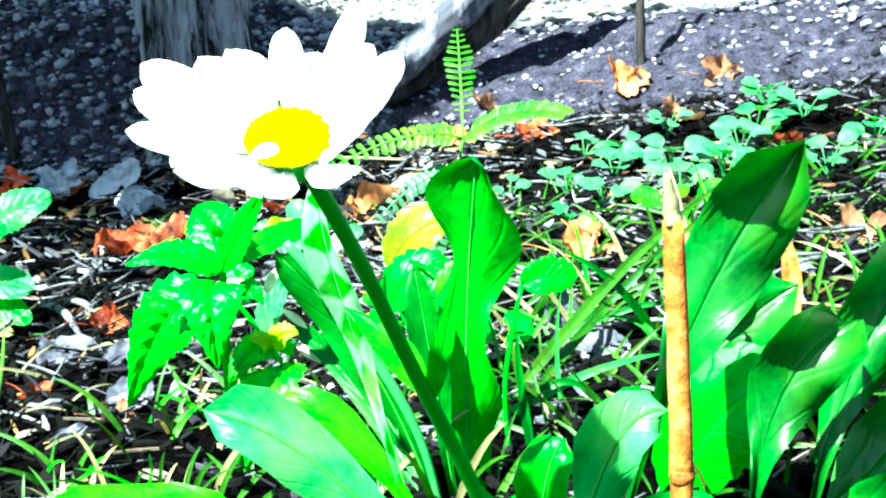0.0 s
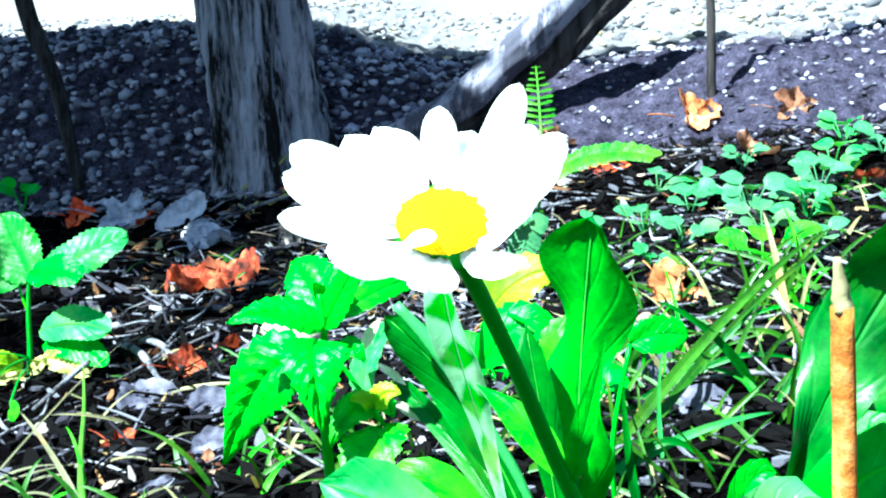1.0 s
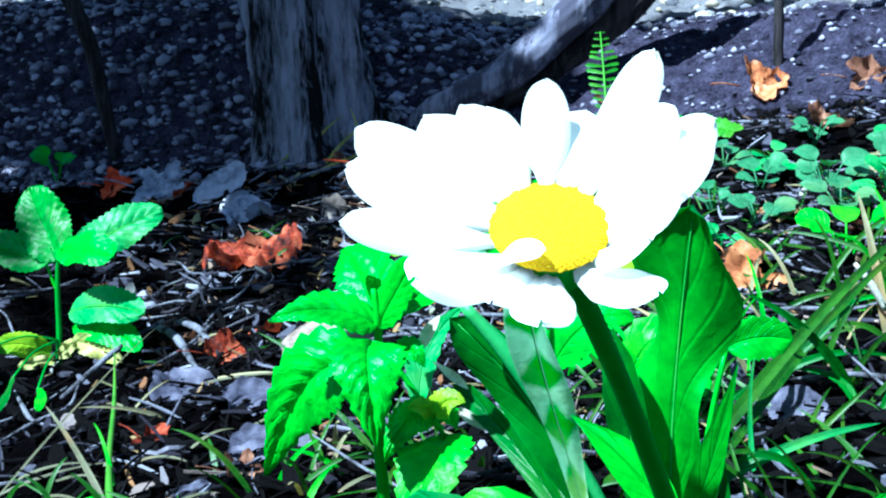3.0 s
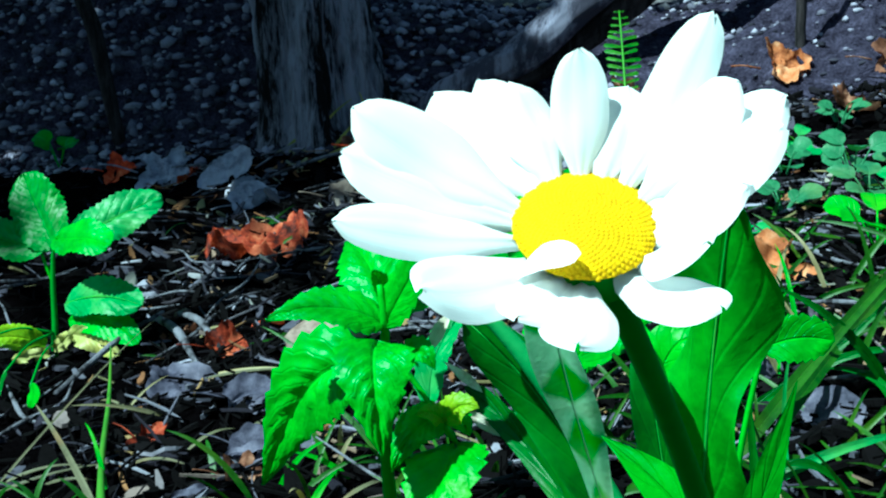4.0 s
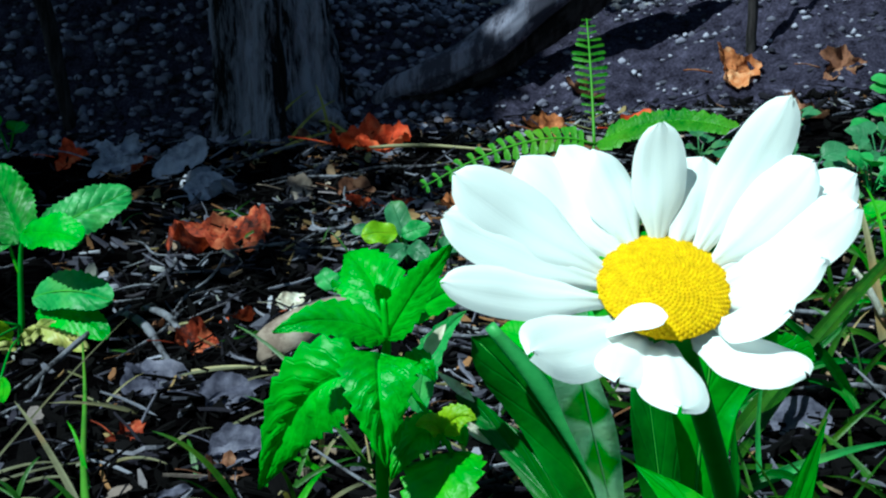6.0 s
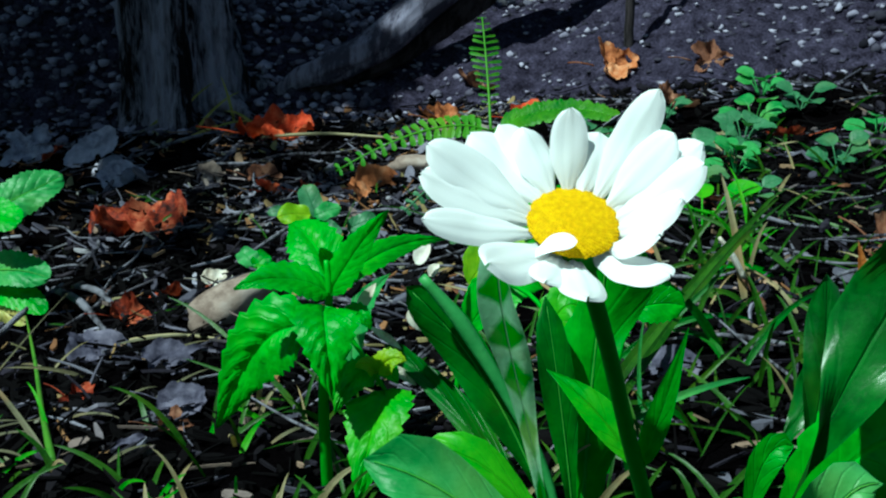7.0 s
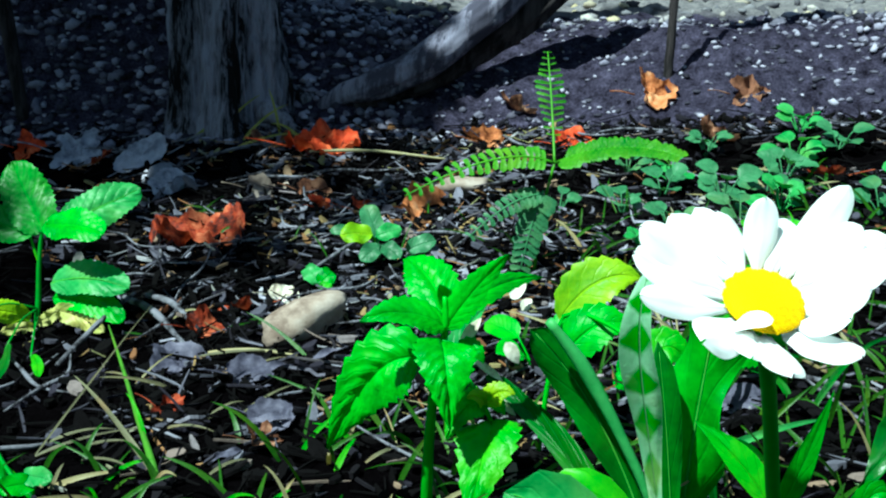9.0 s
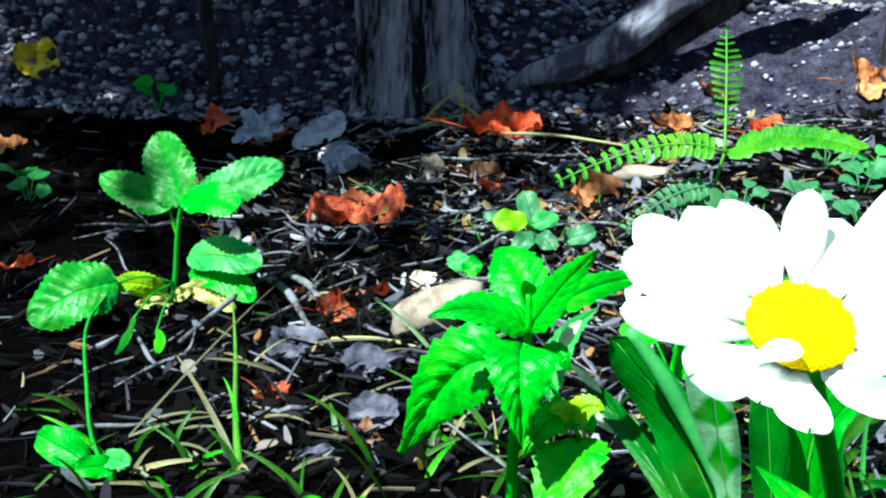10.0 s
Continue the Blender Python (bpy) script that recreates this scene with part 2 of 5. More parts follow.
LITTER = island_material("dry_litter", [(0.0, (0.02, 0.018, 0.025)), (0.3, (0.07, 0.064, 0.09)), (0.5, (0.17, 0.16, 0.21)), (0.64, (0.36, 0.34, 0.42)), (0.74, (0.22, 0.21, 0.10)), (0.87, (0.28, 0.14, 0.065)), (1.0, (0.13, 0.055, 0.03))])
TWIG = bark_material("twig", (0.02, 0.017, 0.022), (0.20, 0.19, 0.235))
GRAVEL = island_material("gravel", [(0.0, (0.012, 0.011, 0.017)), (0.35, (0.075, 0.068, 0.10)), (0.75, (0.26, 0.238, 0.33)), (1.0, (0.44, 0.41, 0.53))])
# Paler gravel for the bank's top, with the sunlight put into its tones.
SUNLIT_GRAVEL = island_material("sunlit_gravel", [(0.0, (0.07, 0.065, 0.08)), (0.45, (0.20, 0.19, 0.22)), (0.75, (0.34, 0.31, 0.33)), (0.9, (0.46, 0.38, 0.22)), (1.0, (0.50, 0.47, 0.46))])
RIB = leaf_material("leaf_rib", (0.035, 0.20, 0.012), (0.09, 0.34, 0.035), 0.0, 0.2)
PIECE = chip_material()
GRAVEL_BIG = dry_material("bank_stone", (0.06, 0.055, 0.085), (0.15, 0.14, 0.20), (0.30, 0.28, 0.36), 40.0)
STONE = dry_material("pebble", (0.16, 0.11, 0.09), (0.34, 0.26, 0.22), (0.50, 0.42, 0.38), 60.0)
GREYSTONE = dry_material("grey_pebble", (0.09, 0.09, 0.13), (0.19, 0.19, 0.26), (0.30, 0.30, 0.38), 60.0)


# ---------------------------------------------------------------- helpers
def smooth(a):
    a = min(1.0, max(0.0, a))
    return a * a * (3 - 2 * a)


def foot(x):
    """The line at which the bank begins."""
    return 0.93 - 0.30 * min(0.6, max(-0.6, x))


def ground_height(x, y):
    xc = min(0.8, max(-0.8, x))
    z = 0.11 * xc * (1 - 0.55 * smooth((y - 0.9) / 0.4))
    yf = foot(x)
    z += 0.022 * smooth((y - yf + 0.2) / 0.2)
    z += (0.070 + 0.075 * smooth((0.05 - x) / 0.35)) * smooth((y - yf) / 0.20)
    near = 1 - smooth((math.hypot(x, y - 0.6) - 1.2) / 2)
    z += near * (0.006 * noise.noise((x * 9, y * 9, 0)) + 0.0035 * noise.noise((x * 34, y * 34, 3)) + 0.002 * noise.noise((x * 110, y * 110, 5)))
    bank = smooth((y - yf) / 0.06) * near
    if bank > 0:
        cell = noise.voronoi((x * 75, y * 75, 1.0))[0][0]
        cob = smooth((0.12 - x) / 0.25)
        z += bank * (0.012 * noise.noise((x * 16, y * 16, 8)) + 0.007 * noise.noise((x * 60, y * 60, 2)) + (0.004 + 0.006 * cob) * (0.5 - cell))
    return z


def mesh_of(name, bm, material, flat=False):
    me = bpy.data.meshes.new(name)
    bm.normal_update()
    bm.to_mesh(me)
    bm.free()
    me.materials.append(material)
    if not flat:
        me.polygons.foreach_set("use_smooth", [True] * len(me.polygons))
    return me


def part(name, bm, material, parent, label="", flat=False):
    ob = new(name, mesh_of(name, bm, material, flat))
    if parent is not None:
        ob.parent = parent
        ob.matrix_parent_inverse = parent.matrix_basis.inverted()
    if label:
        tagged(ob, label)
    return ob


def thing(name, at, label, category, group=""):
    ob = new(name)
    ob.empty_display_size = 0.01
    ob.matrix_basis = Matrix.Translation(at)
    return tagged(ob, label, category, group)


def bezier(pts, t):
    """A point of the Bezier curve through control points."""
    p = [Vector(q) for q in pts]
    while len(p) > 1:
        p = [a.lerp(b, t) for a, b in zip(p, p[1:])]
    return p[0]


def smooth_path(pts, n):
    """n + 1 points of a Catmull-Rom curve through pts."""
    p = [Vector(q) for q in pts]
    p = [p[0] * 2 - p[1]] + p + [p[-1] * 2 - p[-2]]
    out = []
    for i in range(n + 1):
        s = i / n * (len(p) - 3)
        k = min(int(s), len(p) - 4)
        t = s - k
        a, b, c, d = p[k:k + 4]
        out.append(0.5 * (2 * b + (c - a) * t + (2 * a - 5 * b + 4 * c - d) * t * t + (3 * b - a - 3 * c + d) * t ** 3))
    return out


def tube(bm, pts, radii, seg=8, rings=14, bumps=None, close=True):
    """A round rod along a curve, radii along it, bumps(angle, along) as a share of the radius."""
    line = smooth_path(pts, rings)
    up = Vector((0.13, 0.97, 0.21)).normalized()
    loops = []
    for i, c in enumerate(line):
        d = (line[min(i + 1, rings)] - line[max(i - 1, 0)]).normalized()
        a = d.cross(up)
        if a.length < 1e-4:
            a = d.cross(Vector((1, 0, 0)))
        a.normalize()
        b = d.cross(a)
        s = i / rings * (len(radii) - 1)
        k = min(int(s), len(radii) - 2)
        r = radii[k] + (radii[k + 1] - radii[k]) * (s - k)
        ring = []
        for j in range(seg):
            g = 2 * math.pi * j / seg
            rr = r * (1 + (bumps(g, i / rings) if bumps else 0))
            ring.append(bm.verts.new(c + rr * (math.cos(g) * a + math.sin(g) * b)))
        loops.append(ring)
    for r1, r2 in zip(loops, loops[1:]):
        for j in range(seg):
            bm.faces.new((r1[j], r1[(j + 1) % seg], r2[(j + 1) % seg], r2[j]))
    if close:
        bm.faces.new(loops[0][::-1])
        bm.faces.new(loops[-1])
    return bm


PROFILE = {
    "ovate": lambda u: math.sin(math.pi * u ** 0.75) ** 0.8 if 0 < u < 1 else 0.0,
    "lance": lambda u: math.sin(math.pi * min(1.0, u) ** 0.9) ** 1.1 if 0 < u < 1 else 0.0,
    "spoon": lambda u: (0.22 + 0.78 * smooth((u - 0.15) / 0.5)) * (1 - max(0.0, (u - 0.72) / 0.28) ** 2.2) ** 0.6 if u < 1 else 0.0,
    "round": lambda u: (1 - (2 * u - 1) ** 2) ** 0.5 if 0 < u < 1 else 0.0,
    "paddle": lambda u: (0.10 + 0.90 * smooth((u - 0.30) / 0.35)) * (1 - max(0.0, (u - 0.75) / 0.25) ** 2.2) ** 0.6 if u < 1 else 0.0,
    "petal": lambda u: (0.6 + 0.4 * smooth(u / 0.5)) * (1 - max(0.0, (u - 0.55) / 0.45) ** 2.4) ** 0.5 if u < 1 else 0.0,
    "broad": lambda u: (1 - (2 * u ** 0.9 - 1) ** 2) ** 0.45 if 0 < u < 1 else 0.0,
    "nettle": lambda u: math.sin(math.pi * u ** 0.62) ** 0.8 if 0 < u < 1 else 0.0,
    "blade": lambda u: (1 - u) ** 0.55 * min(1.0, 0.5 + u * 3),
    "strip": lambda u: min(1.0, 0.5 + u) * (1 - max(0.0, (u - 0.86) / 0.14) ** 2) ** 0.5 if u < 1 else 0.0,
}


def leaf(bm, pts, width, face, shape="ovate", teeth=0, tooth=0.14, fold=0.18, pucker=0.0, wave=0.0, lobe=0.0, nu=0, nv=6, seed=0.0):
    """A leaf sheet along the Bezier curve pts, its upper side towards face; fold lifts the edges, pucker swells it between veins."""
    uv = bm.loops.layers.uv.verify()
    nu = nu or max(10, teeth * 4)
    face = Vector(face).normalized()
    rows, half = [], width / 2
    for i in range(nu + 1):
        u = i / nu
        c = bezier(pts, u)
        d = bezier(pts, min(1, u + 0.02)) - bezier(pts, max(0, u - 0.02))
        d.normalize()
        side = d.cross(face)
        side.normalize()
        up = side.cross(d)
        w = max(PROFILE[shape](u), 0.02) * half
        if teeth:
            w *= 1 + tooth * (0.5 - (u * teeth) % 1.0) * (1 if 0.06 < u < 0.97 else 0)
        row = []
        for j in range(-nv, nv + 1):
            v = j / nv
            ww = w * v * (1 + lobe * math.sin(u * 15 + (0.0 if j < 0 else 2.4) + seed) * smooth(u / 0.3))
            h = fold * abs(ww) ** 1.0
            h += pucker * width * abs(math.sin(math.pi * 8 * (u - 0.28 * abs(v)))) * (1 - abs(v)) ** 0.5 * min(1, abs(v) * 4)
            h += wave * width * (v * abs(v)) * math.sin(u * 11 + (2.1 if j > 0 else 0) + seed)
            h += 0.05 * width * noise.noise((u * 3 + seed * 7, v * 2, seed))
            row.append((bm.verts.new(c + side * ww + up * h), (u, 0.5 + v / 2)))
        rows.append(row)
    for a, b in zip(rows, rows[1:]):
        for j in range(2 * nv):
            q = (a[j], a[j + 1], b[j + 1], b[j])
            f = bm.faces.new([k[0] for k in q])
            for lp, k in zip(f.loops, q):
                lp[uv].uv = k[1]
    return bm


RIBBED = (GREEN, GREEN_DARK, PALE)


def add_leaf(name, parent, material, pts, width, face, label="", **more):
    ob = part(name, leaf(bmesh.new(), pts, width, face, **more), material, parent, label)
    if width >= 0.011 and name == "leaf" and material in RIBBED:
        rib = bmesh.new()
        up = Vector(face).normalized() * 0.00025
        r = width * 0.02
        tube(rib, [bezier(pts, k / 8 * 0.96) + up for k in range(9)], [r * 1.5, r, r * 0.4], 6, 16)
        part("midrib", rib, RIB, ob, "pale raised midrib")
    return ob


def lump(bm, c, size, seed, squash=(1, 1, 0.6), sub=1, turn=0.0, rough=0.25):
    """A stone: a ball pushed about by noise."""
    made = bmesh.ops.create_icosphere(bm, subdivisions=sub, radius=1.0)["verts"]
    m = Matrix.Rotation(turn, 3, "Z")
    for v in made:
        k = 1 + rough * noise.noise(v.co * 1.3 + Vector((seed, seed * 2.3, 0))) + 0.4 * rough * noise.noise(v.co * 3 + Vector((seed, 0, 3)))
        v.co = Vector(c) + m @ Vector((v.co.x * squash[0] * k, v.co.y * squash[1] * k, v.co.z * squash[2] * k)) * size
    return bm


def dead_leaf(name, c, size, material, label, seed=0, lobes=0, stretch=1.0, turn=0.0, tilt=(0, 0), crumple=0.5, curl=0.6, stalk=True):
    """A fallen leaf, lobed or oval, with curled edges and crumpled folds."""
    bm = bmesh.new()
    rings, seg = 9, 56
    grid = []
    for i in range(rings + 1):
        r = i / rings
        row = []
        for j in range(seg):
            g = 2 * math.pi * j / seg
            out = 1.0
            if lobes:
                out = 0.55 + 0.45 * abs(math.cos(lobes * g / 2)) ** 1.6 + 0.06 * math.cos(g * lobes * 4)
            out *= 1 + 0.16 * noise.noise((math.cos(g) * 2 + seed, math.sin(g) * 2, seed * 1.7)) + 0.09 * noise.noise((math.cos(g) * 7 + seed, math.sin(g) * 7, seed))
            x, y = r * out * math.cos(g) * stretch, r * out * math.sin(g)
            z = crumple * (0.30 * noise.noise((x * 2.1 + seed, y * 2.1, seed)) + 0.20 * abs(noise.noise((x * 5 + seed, y * 5, 2))) + 0.10 * abs(noise.noise((x * 11 + seed, y * 11, 7))))
            z += curl * 0.5 * r ** 2.5 * (0.5 + noise.noise((math.cos(g) * 1.2 + seed * 3, math.sin(g) * 1.2, 4)))
            x *= 1 - 0.25 * curl * r * r
            row.append(bm.verts.new((x, y, z)))
        grid.append(row)
    for a, b in zip(grid, grid[1:]):
        for j in range(seg):
            k = (j + 1) % seg
            bm.faces.new((a[j], a[k], b[k], b[j]))
    bmesh.ops.remove_doubles(bm, verts=grid[0], dist=1e-6)
    twig = bmesh.new()
    if stalk:
        tube(twig, [(-0.7 * stretch, 0, 0.02), (-1.2 * stretch, 0.1, 0.12), (-1.6 * stretch, 0.05, 0.2)], [0.035, 0.025, 0.03], 5, 6)
    low = min(v.co.z for v in bm.verts)
    m = Matrix.LocRotScale(None, Euler((radians(tilt[0]), radians(tilt[1]), radians(turn))), None)
    for v in list(bm.verts) + list(twig.verts):
        v.co = m @ (Vector((v.co.x, v.co.y, v.co.z - low * 0.6)) * size)
    ob = part(name, bm, material, None)
    stem = part("stalk", twig, material, None)
    stem.parent = ob
    ob.matrix_basis = Matrix.Translation(c)
    return tagged(ob, label, "dead leaf")


def on_ground(x, y, h=0.0):
    return Vector((x, y, ground_height(x, y) + h))


# ---------------------------------------------------------------- ground, one sheet to the horizon
def spread(lo, hi, step, far):
    core = list(np.arange(lo, hi + step / 2, step))
    out, d, p = [], step, hi
    while p < far:
        d *= 1.35
        p += d
        out.append(p)
    below, d, p = [], step, lo
    while p > -far:
        d *= 1.35
        p -= d
        below.append(p)
    return below[::-1] + core + out


def build_ground():
    xs, ys = spread(-0.75, 0.75, 0.007, 900), spread(-0.1, 1.5, 0.007, 900)
    verts = [(x, y, ground_height(x, y)) for y in ys for x in xs]
    nx = len(xs)
    faces = [(j * nx + i, j * nx + i + 1, (j + 1) * nx + i + 1, (j + 1) * nx + i) for j in range(len(ys) - 1) for i in range(nx - 1)]
    me = bpy.data.meshes.new("ground")
    me.from_pydata(verts, [], faces)
    kind = me.attributes.new("kind", "FLOAT_VECTOR", "POINT")
    vals = []
    for x, y, z in verts:
        yf = foot(x)
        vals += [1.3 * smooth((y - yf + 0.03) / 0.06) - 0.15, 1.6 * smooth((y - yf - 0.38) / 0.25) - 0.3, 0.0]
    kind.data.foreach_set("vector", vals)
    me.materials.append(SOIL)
    me.polygons.foreach_set("use_smooth", [True] * len(me.polygons))
    return tagged(new("ground", me), "dark mulched soil with shade put into its colour, rising to a bare grey earth bank", "ground", kind="structure")


GROUND = build_ground()


# ---------------------------------------------------------------- tree and leaning stem on the bank
def build_tree():
    t = thing("tree", on_ground(-0.185, 1.04), "grey tree trunk with deeply furrowed bark on the bank", "tree")

    def furrows(g, s):
        twist = g + 0.5 * s + 0.35 * noise.noise((math.cos(g), math.sin(g), s * 2.5))
        flute = abs(math.sin(2.5 * twist)) ** 0.55
        ridge = abs(math.sin(9 * twist + 3 * noise.noise((math.cos(g) * 2, math.sin(g) * 2, s * 5)))) ** 0.7
        return 0.42 * flute + 0.09 * ridge - 0.38 + 0.10 * noise.noise((math.cos(g) * 4, math.sin(g) * 4, s * 9)) + 0.05 * noise.noise((math.cos(g) * 12, math.sin(g) * 12, s * 22))

    bm = bmesh.new()
    tube(bm, [(-0.183, 1.04, -0.03), (-0.187, 1.04, 0.06), (-0.197, 1.045, 0.17), (-0.205, 1.05, 0.4), (-0.17, 1.07, 1.1)], [0.074, 0.057, 0.052, 0.051, 0.049, 0.045, 0.042], 150, 170, furrows)
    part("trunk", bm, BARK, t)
    for i, (a, b) in enumerate((((-0.15, 1.0, 0.030), (-0.115, 0.97, 0.012)), ((-0.13, 1.04, 0.04), (-0.06, 1.03, 0.02)))):
        bm = bmesh.new()
        m = Vector(a).lerp(Vector(b), 0.5) + Vector((0, 0, 0.003))
        tube(bm, [a, m, b], [0.012, 0.008, 0.003], 14, 16, lambda g, s: 0.15 * noise.noise((g * 2, s * 6, i)))
        part("root", bm, BARK, t)
    rnd = random.Random(3)
    # Unseen limbs, added to join the shading leaf mass to the trunk.
    for path, radii in ((((-0.198, 1.05, 0.55), (-0.33, 1.03, 0.70), (-0.55, 1.0, 0.80), (-0.82, 0.99, 0.86)), (0.03, 0.022, 0.015, 0.006)),
                        (((-0.18, 1.06, 0.80), (-0.36, 0.86, 0.98), (-0.66, 0.55, 1.02), (-0.84, 0.30, 1.05)), (0.028, 0.022, 0.014, 0.005))):
        unseen_limb = bmesh.new()
        tube(unseen_limb, path, radii, 12, 24)
        part("unseen_limb", unseen_limb, BARK, t)
    # Unseen leaf mass, added above and placed to shade the bank and mulch.
    bm = bmesh.new()
    for cx, cy, cz, rx, ry, rz, count in ((-0.64, 0.98, 0.80, 0.36, 0.38, 0.18, 2300), (-0.80, 0.50, 1.04, 0.33, 0.34, 0.16, 190)):
        for k in range(count):
            g, r = rnd.uniform(0, 6.283), math.sqrt(rnd.random())
            c = Vector((cx + rx * r * math.cos(g), cy + ry * r * math.sin(g), cz + rnd.uniform(-rz, rz)))
            d = Vector((rnd.uniform(-1, 1), rnd.uniform(-1, 1), rnd.uniform(-0.5, 0.3))).normalized() * rnd.uniform(0.05, 0.08)
            leaf(bm, (c, c + d * 0.5 + Vector((0, 0, 0.006)), c + d), rnd.uniform(0.025, 0.04), (0.1, 0.1, 1), nu=5, nv=1)
    part("unseen_shade_crown", bm, GREEN_DARK, t)
    s = thing("leaning_stem", on_ground(-0.07, 1.0), "smooth grey woody stem leaning out of the soil bank", "stem")

    def worn(g, q):
        return 0.16 * noise.noise((math.cos(g) * 1.5, math.sin(g) * 1.5, q * 9)) + 0.10 * noise.noise((math.cos(g) * 5, math.sin(g) * 5, q * 14))

    bm = bmesh.new()
    tube(bm, [(-0.105, 1.03, 0.022), (-0.078, 1.016, 0.044), (-0.045, 1.002, 0.058), (0.003, 0.994, 0.082), (0.051, 0.992, 0.124), (0.091, 0.993, 0.162), (0.18, 1.015, 0.26), (0.32, 1.06, 0.46)],
         [0.006, 0.010, 0.0145, 0.017, 0.0175, 0.018, 0.018, 0.018], 44, 110, worn)
    part("stem", bm, ROOT, s)
    # Dark tube: shaggy bark, with the stem's underside shade put into its colour.
    bm = bmesh.new()
    tube(bm, [(-0.12, 1.046, 0.010), (-0.080, 1.024, 0.030), (-0.038, 1.012, 0.046), (0.012, 1.008, 0.068), (0.066, 1.008, 0.106), (0.108, 1.008, 0.142), (0.205, 1.03, 0.243), (0.345, 1.07, 0.44)],
         [0.004, 0.008, 0.010, 0.013, 0.017, 0.020, 0.021, 0.021], 48, 110,
         lambda g, q: 0.22 * noise.noise((math.cos(g) * 3, math.sin(g) * 3, q * 9)) + 0.14 * noise.noise((math.cos(g) * 9, math.sin(g) * 9, q * 16)))
    part("bark", bm, BARK_DARK, s, "dark shaggy bark under the smooth stem, underside shade put into its colour")


build_tree()


def build_sticks():
    s = thing("upright_stick", on_ground(0.232, 0.95), "thin dark stick standing upright in the bank", "stick", "sticks")
    part("rod", tube(bmesh.new(), [on_ground(0.232, 0.95, -0.02), (0.2315, 0.95, 0.15), (0.229, 0.951, 0.24), (0.226, 0.952, 0.42)], [0.0048, 0.004, 0.0034, 0.003], 10, 24, lambda g, q: 0.2 * noise.noise((g, q * 20, 1))), BARK_DARK, s)
    s = thing("upright_stick", on_ground(-0.40, 1.08), "dark slanting stick standing in the bank", "stick", "sticks")
    part("rod", tube(bmesh.new(), [on_ground(-0.398, 1.08, -0.01), (-0.415, 1.085, 0.11), (-0.44, 1.09, 0.19), (-0.47, 1.1, 0.36)], [0.006, 0.008, 0.009, 0.009], 12, 24, lambda g, q: 0.2 * noise.noise((g, q * 12, 1))), BARK_DARK, s)


def fallen_stick(points, radius, material, label):
    c = Vector(points[len(points) // 2])
    t = thing("fallen_stick", c, label, "stick", "fallen sticks")
    part("rod", tube(bmesh.new(), points, [radius * 0.7, radius, radius * 0.85, radius * 0.5], 9, 26, lambda g, q: 0.22 * noise.noise((math.cos(g) * 2, math.sin(g) * 2, q * 9 + c.x * 40))), material, t)


build_sticks()


# ---------------------------------------------------------------- the daisy
CENTRE = Vector((0.0031, -0.0034, 0.1514))
NORMAL = Vector((0.018, -0.714, 0.700)).normalized()
UP = Vector((-0.017, 0.699, 0.715)).normalized()
RIGHT = UP.cross(NORMAL).normalized()


def petal(parent, tip_u, tip_v, width, lift=0.012, bow=0.0, twist=0.0, seed=0.0, start=0.0068, root=0.26):
    """One ray petal to the tip at (tip_u, tip_v) millimetres in the flower's face, raised by lift."""
    tip2 = Vector((tip_u, tip_v)) * 0.001
    d2 = tip2.normalized()
    a = CENTRE + RIGHT * d2.x * start + UP * d2.y * start - NORMAL * 0.001
    z = CENTRE + RIGHT * tip2.x + UP * tip2.y + NORMAL * lift
    m = a.lerp(z, 0.55) + NORMAL * (bow - 0.001) - (z - a).length * 0.02 * NORMAL
    bm = bmesh.new()
    uv = bm.loops.layers.uv.verify()
    nu, nv = 18, 5
    rows = []
    for i in range(nu + 1):
        u = i / nu
        c = bezier((a, m, z), u)
        d = (bezier((a, m, z), min(1, u + 0.03)) - bezier((a, m, z), max(0, u - 0.03))).normalized()
        side = d.cross(NORMAL).normalized()
        up = side.cross(d)
        side = (side * math.cos(twist * u) + up * math.sin(twist * u)).normalized()
        up = side.cross(d)
        w = (root + (1 - root) * smooth(u / 0.48)) * (1 - max(0.0, (u - 0.58) / 0.42) ** 2.3) ** 0.6 if u < 1 else 0.06
        row = []
        for j in range(-nv, nv + 1):
            v = j / nv
            h = -0.10 * width * v * v + 0.02 * width * math.cos(v * math.pi * 3) * (1 - u * 0.4) + 0.05 * width * noise.noise((u * 3 + seed, v, seed))
            notch = -0.02 * abs(math.sin(v * 4.0 + seed)) * smooth((u - 0.9) / 0.1) * (z - a).length
            row.append((bm.verts.new(c + side * v * w * width / 2 + up * h + d * notch), (u, 0.5 + v / 2)))
        rows.append(row)
    for p, q in zip(rows, rows[1:]):
        for j in range(2 * nv):
            k = (p[j], p[j + 1], q[j + 1], q[j])
            f = bm.faces.new([e[0] for e in k])
            for lp, e in zip(f.loops, k):
                lp[uv].uv = e[1]
    return part("petal", bm, PETAL, parent)


